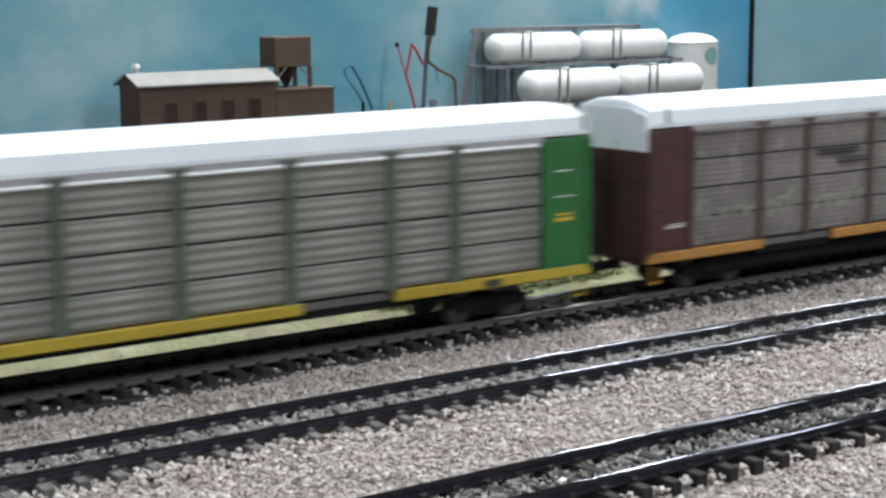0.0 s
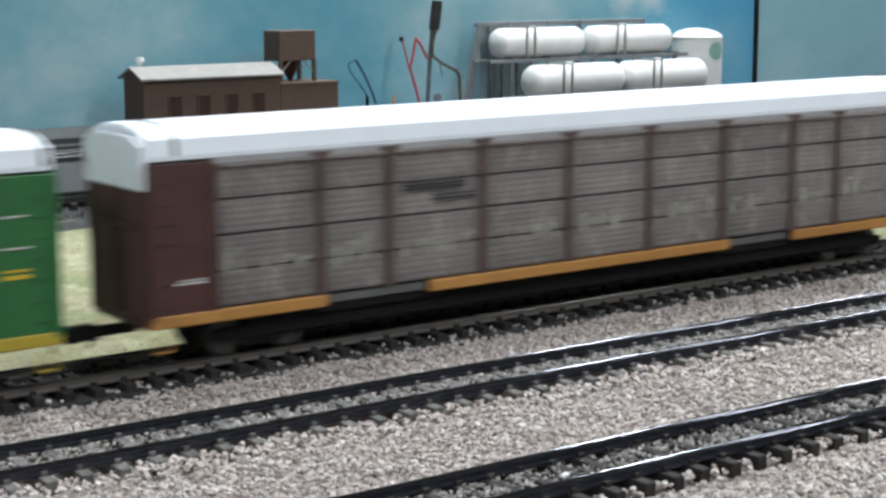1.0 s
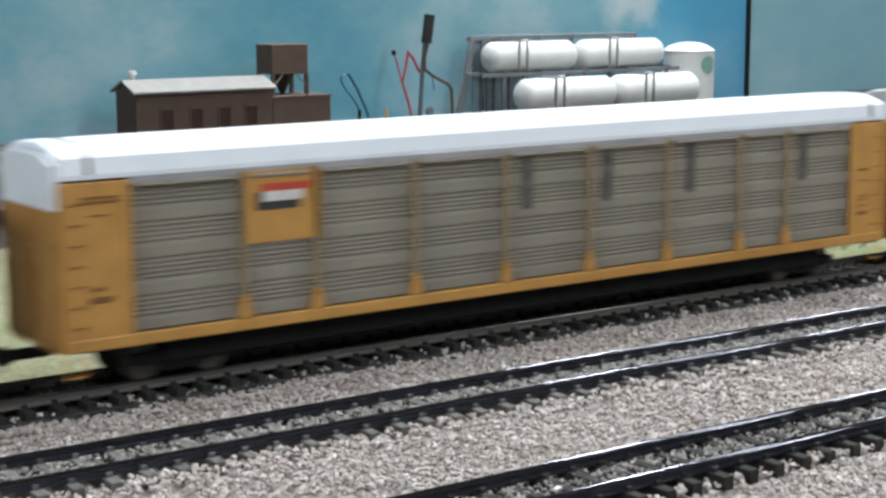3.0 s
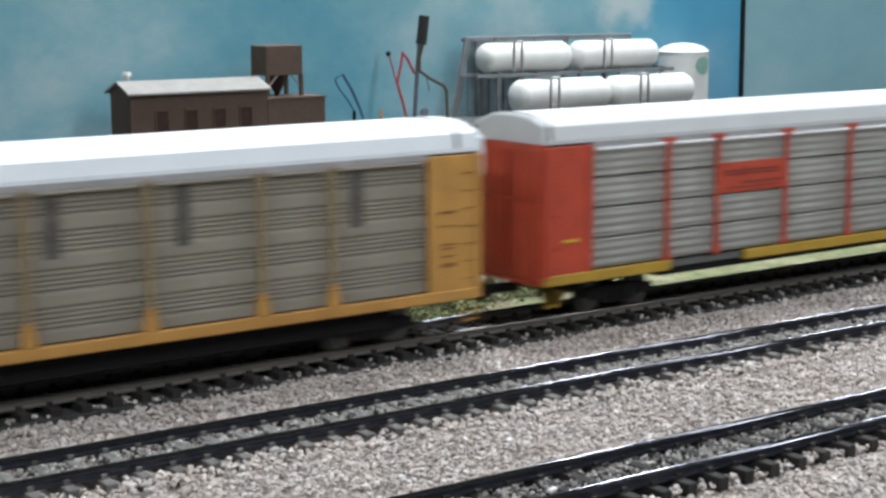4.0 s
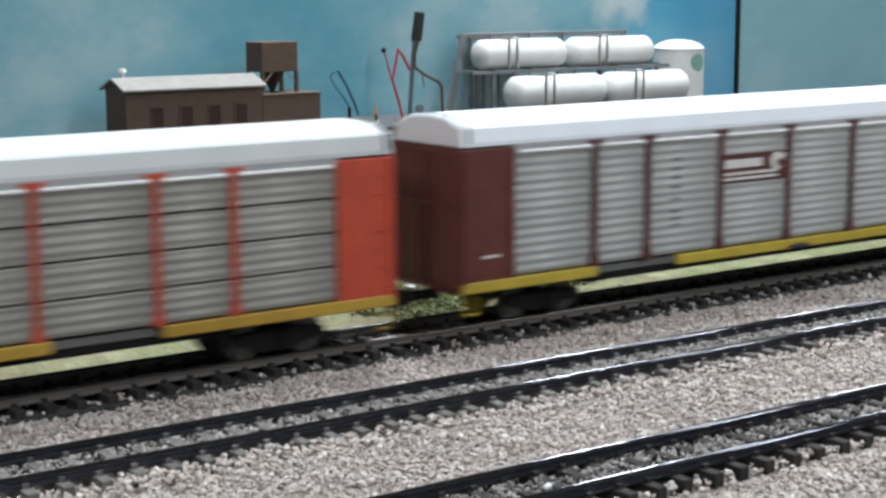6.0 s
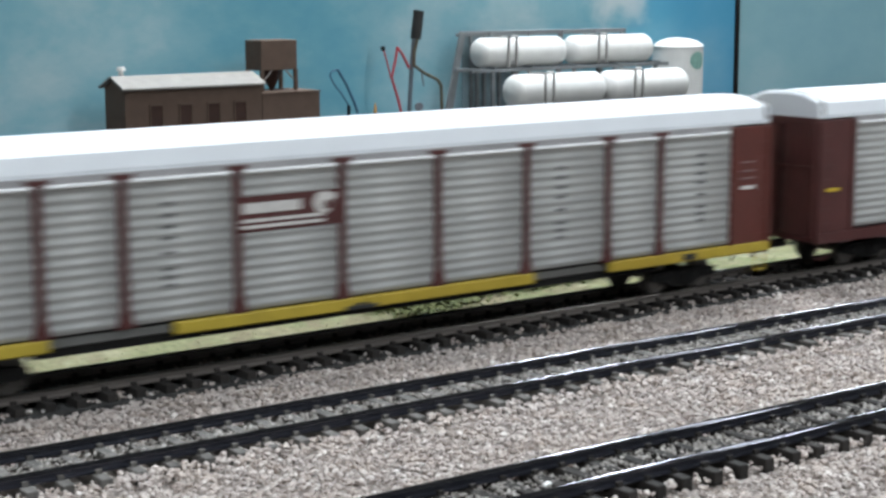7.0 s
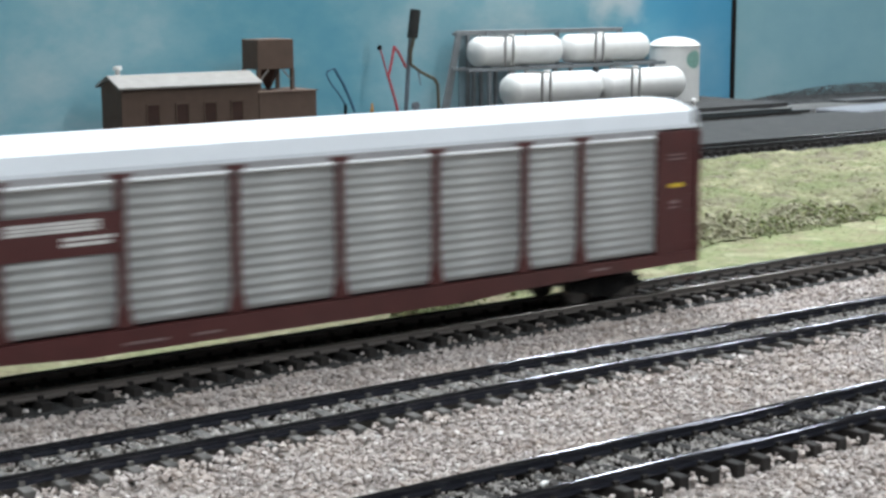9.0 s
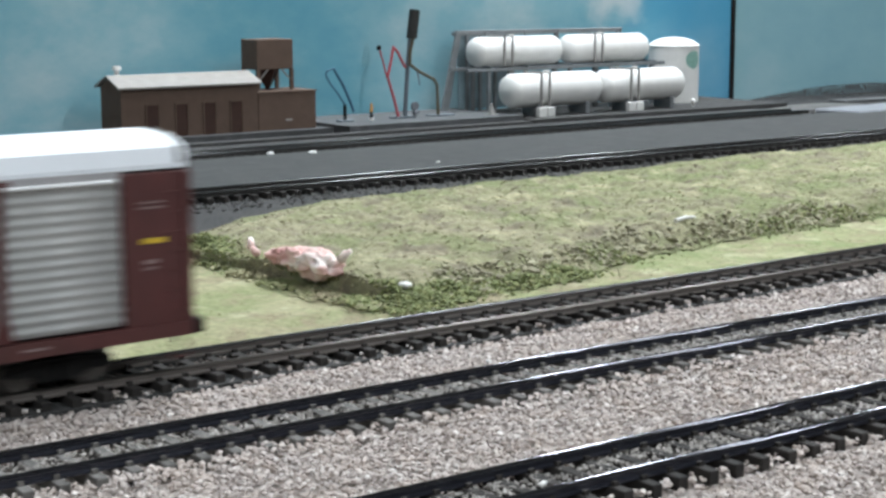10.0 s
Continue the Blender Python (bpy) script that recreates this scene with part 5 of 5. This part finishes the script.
# ---- loose stone and foliage ----
def scatter():
    rng = np.random.default_rng(7)
    # denser where the camera looks
    n = 190000
    x = rng.uniform(0.06, 0.95, n)
    y = rng.uniform(0.205, 0.412, n)
    keep = (x > y * 0.30 - 0.03) & (x < y * 1.40 + 0.06)
    x, y = x[keep], y[keep]
    z = np.full(len(x), BED) + 0.0006 * waves(x, y, 1.3) + 0.0004 * waves(x, y, 4.1) + rng.uniform(-0.0006, 0.0006, len(x))
    size = 0.00040 + 0.00065 * rng.random(len(x)) ** 1.8
    ok, rusty = np.ones(len(x), bool), np.zeros(len(x), bool)
    for key, level, shoulder in (("main", -0.0036, 0.0001), ("second", -0.0030, 0.0006), ("front", -0.0031, 0.0003)):
        c, sl = TRACKS[key]
        d = y - (c + sl * x)
        ok &= np.abs(np.abs(d) - GAUGE / 2) > 0.0019
        inside = np.abs(d) < GAUGE / 2
        z = np.where(inside, level + rng.uniform(-0.0005, 0.0003, len(x)), z)
        size = np.where(inside, size * 0.8, size)
        edge = (np.abs(d) >= GAUGE / 2) & (np.abs(d) < 0.021)
        # stones lie lower against the tie ends than between them
        u = np.abs(((x - (-0.5 if key == 'main' else -0.3)) / 0.0083) % 1.0 - 0.5)
        near = edge & (d < 0) & (key != 'second')
        z += np.where(near, np.where(d > -0.0150, np.where(u < 0.22, -0.0020, 0.0001), -0.0012), np.where(edge, shoulder, 0))
        ok &= ~(near & (u < 0.22) & (d > -0.0156))
        if key == 'main':
            ok &= ~(edge & (np.abs(d) < 0.0158) & (rng.random(len(x)) < 0.7))
        toe = (d <= -0.021) & (d > -0.027) & (key != 'second')
        z -= np.where(toe, 0.0012 * (0.027 + d) / 0.006, 0)
        rusty |= inside
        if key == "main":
            shaded = inside
    ok &= ~((y > 0.4085) & (rng.random(len(x)) < 0.6))
    x, y, z, size, rusty, shaded = x[ok], y[ok], z[ok], size[ok], rusty[ok] & ~shaded[ok], shaded[ok]
    o = ~rusty & ~shaded
    tagged(crumbs("ballast", BALLAST, x[o], y[o], z[o], size[o], 0.75, 3), "loose beige and grey stone ballast", "ballast", kind="stuff")
    m = material("dusty_ballast_stone", [(0.0, (0.13, 0.12, 0.11)), (0.4, (0.26, 0.24, 0.225)), (0.8, (0.36, 0.335, 0.315)), (1.0, (0.58, 0.55, 0.52))], 900, 0.9, vary="island")
    tagged(crumbs("ballast", m, x[rusty], y[rusty], z[rusty], size[rusty], 0.75, 13), "dusty grey ballast between the rails", "ballast", kind="stuff")

    # brown stones with the shade under the train put into their colour
    m = material("shaded_brown_ballast_stone", [(0.0, (0.05, 0.042, 0.038)), (0.4, (0.10, 0.085, 0.076)), (0.8, (0.16, 0.135, 0.12)), (1.0, (0.30, 0.26, 0.24))], 900, 0.9, vary="island")
    tagged(crumbs("ballast", m, x[shaded], y[shaded], z[shaded], size[shaded], 0.75, 17), "brown ballast between the main rails, darkened for the train's shade", "ballast", kind="stuff")

    n = 80000
    x = rng.uniform(0.20, 1.35, n)
    v = rng.random(n)
    lo, hi = bank_edge(x), back_edge(x)
    y = lo + np.maximum(hi - lo, 0) * v
    y = np.where(rng.random(n) < 0.12, lo - 0.003 + 0.024 * rng.random(n), y)
    keep = (hi > lo) & (x > y * 0.34)
    x, y = x[keep], y[keep]
    z = np.maximum(turf_height(x, y), BED + 0.0008) + rng.uniform(-0.0003, 0.0003, len(x))
    size = 0.0004 + 0.0007 * rng.random(len(x)) ** 2
    tagged(crumbs("turf_crumbs", GRASS, x, y, z - 0.0001, size, 0.28, 4), "mottled yellow-green ground foam crumbs", "grass", kind="stuff")

    n = 2600
    y = rng.uniform(0.430, 0.600, n)
    x = 0.2970 + 0.004 * lumps(y, y * 0, 0.012, 53) + rng.normal(0, 0.004, n)
    z = np.maximum(turf_height(x, y), BED + 0.0008) + rng.random(n) * 0.0010
    tagged(crumbs("turf_tufts", PALE_CRUMB, x, y, z, 0.0005 + 0.0009 * rng.random(n) ** 2, 0.45, 16), "tufts of straw-green foam over the end of the bank", "grass", kind="stuff")

    # clods along the ragged rim
    n = 5200
    x = rng.uniform(0.290, 0.95, n)
    y = bank_edge(x) + 0.002 + 0.014 * rng.random(n) ** 1.2
    patch = lumps(x, y, 0.02, 41)
    keep = patch + 0.5 * rng.random(n) > 0.0
    x, y = x[keep], y[keep]
    n = len(x)
    z = np.maximum(turf_height(x, y), BED + 0.0006) + rng.uniform(-0.0004, 0.0006, n)
    m = material("bank_clod", [(0.0, (0.19, 0.17, 0.12)), (0.4, (0.26, 0.24, 0.165)), (0.8, (0.32, 0.305, 0.20)), (1.0, (0.40, 0.38, 0.26))], 400, 0.95, vary="island", bump=0.5, bump_scale=700)
    tagged(crumbs("bank_clods", m, x, y, z, 0.0006 + 0.0011 * rng.random(n) ** 2 + 0.0010 * (rng.random(n) > 0.9), 0.6, 15), "earthy clods along the ragged edge of the bank", "earth", kind="stuff")

    n = 12000
    x = rng.uniform(-0.1, 1.2, n)
    y = 0.4185 + rng.random(n) * np.maximum(np.minimum(bank_edge(x) + 0.005, 0.62) - 0.4185, 0.003)
    z = BED + 0.0006 + 0.0006 * waves(x, y, 2) + rng.uniform(0.0002, 0.0005, n)
    m = PALE_CRUMB
    tagged(crumbs("verge_crumbs", m, x, y, z - 0.0002, 0.0003 + 0.0004 * rng.random(n), 0.22, 5), "pale yellow-green turf crumbs", "grass", kind="stuff")

    # undergrowth in clumps along the foot of the bank: centre x, spread, height, count
    xs, ys, zs = [], [], []
    for cx, dy, sx, sy, hgt, cnt in ((0.3010, 0.112, 0.005, 0.013, 0.004, 1500), (0.3040, 0.006, 0.004, 0.007, 0.004, 1500), (0.3130, 0.005, 0.008, 0.004, 0.0035, 1900), (0.3300, 0.004, 0.006, 0.003, 0.003, 900),
                                     (0.3620, 0.003, 0.011, 0.003, 0.003, 1300), (0.3830, 0.002, 0.006, 0.003, 0.0035, 1100), (0.4150, 0.004, 0.012, 0.003, 0.0020, 300), (0.5250, 0.004, 0.012, 0.004, 0.003, 350), (0.5700, 0.004, 0.014, 0.004, 0.003, 400), (0.66, 0.005, 0.03, 0.005, 0.003, 700)):
        cnt = int(cnt * 0.6)
        q = rng.normal(cx, sx, cnt)
        r = bank_edge(np.full(cnt, max(cx, 0.302))) + dy + rng.normal(0, sy, cnt)
        xs.append(q)
        ys.append(r)
        fall = np.exp(-((q - cx) / sx) ** 2 / 2 - ((r - r.mean()) / sy) ** 2 / 2)
        zs.append(np.maximum(turf_height(q, r), BED + 0.001) + rng.random(cnt) * hgt * fall)
    # and over the steep end of the bank
    r = np.where(rng.random(3200) < 0.7, rng.uniform(0.530, 0.590, 3200), rng.uniform(0.436, 0.462, 3200))
    q = 0.2985 + 0.0035 * lumps(r, r * 0, 0.009, 51) + rng.normal(0, 0.0028, 3200)
    keep = lumps(r, q, 0.012, 52) + 0.7 * rng.random(3200) > 0.25
    q, r = q[keep], r[keep]
    xs.append(q)
    ys.append(r)
    zs.append(np.maximum(turf_height(q, r), BED + 0.001) + rng.random(len(q)) * 0.0012)
    x, y, z = np.concatenate(xs), np.concatenate(ys), np.concatenate(zs)
    tagged(crumbs("undergrowth", BUSH, x, y, z, 0.0004 + 0.0008 * rng.random(len(x)) ** 1.5, 0.65, 6), "dark green undergrowth along the foot of the bank", "undergrowth", kind="stuff")

    n = 52000
    x = rng.uniform(1.10, 2.0, n)
    y = rng.uniform(0.96, WALL_Y - 0.003, n)
    h = np.clip((x - 1.12) / 0.08, 0, 1) * np.clip((y - 0.985) / 0.035, 0, 1) * (0.0085 + 0.0012 * np.sin(x * 31))
    z = BED - 0.001 + h * rng.random(n) ** 0.5
    tagged(crumbs("cinder_heap", COAL, x, y, z, 0.0004 + 0.0004 * rng.random(n), 0.6, 8), "long dark grey heap of cinders by the backdrop", "heap", kind="stuff")

    n = 9000
    x = rng.uniform(0.25, 1.3, n)
    y = np.where(rng.random(n) < 0.55, rng.uniform(0.675, 0.740, n), rng.uniform(0.864, 0.93, n))
    z = np.full(n, BED - 0.0008) + rng.uniform(0, 0.0006, n)
    m = material("cinder_stone", [(0.0, (0.03, 0.03, 0.032)), (0.6, (0.085, 0.083, 0.082)), (1.0, (0.16, 0.155, 0.15))], 500, 0.95, vary="island")
    tagged(crumbs("cinder_ballast", m, x, y, z, 0.0006 + 0.0006 * rng.random(n), 0.7, 9), "dark cinder ballast round the rear tracks", "ballast", kind="stuff")


scatter()

# ---- tracks, last of the large repeats ----
track("main", "main track with brown weathered rails and black ties", -0.5, 1.7, RAIL_BROWN, TIE_BLACK, 0.0083)
track("second", "dark steel track half buried in pale ballast", -0.3, 1.5, RAIL, TIE_GREY, 0.0083)
track("front", "dark steel track with tie ends showing in ballast", -0.3, 1.3, RAIL, TIE_BLACK, 0.0083)
track("siding", "dark weathered siding track behind the turf bank", -0.2, 1.9, RAIL_DARK, TIE_BLACK, 0.0083)
track("rear", "dark rear track in front of the building", -0.2, 1.02, RAIL_DARK, TIE_BLACK, 0.0083)


def place_of(t):
    for (t0, s0), (t1, s1) in zip(TRAIN, TRAIN[1:]):
        if t <= t1 + 1e-9:
            return s0 + (s1 - s0) * (t - t0) / (t1 - t0)
    return TRAIN[-1][1]


def motions():
    y = TRACKS["main"][0]
    for c, wheels, back in cars:
        walk(c, [(t, pose(s - back, y, 0)) for t, s in TRAIN])
        for w, o in wheels:
            rows = []
            for i in range(301):
                t = i / 30
                rows.append((t, pose(o, 0, WHEEL_R, 0, math.degrees(place_of(t) / WHEEL_R), 0)))
            walk(w, rows)


motions()
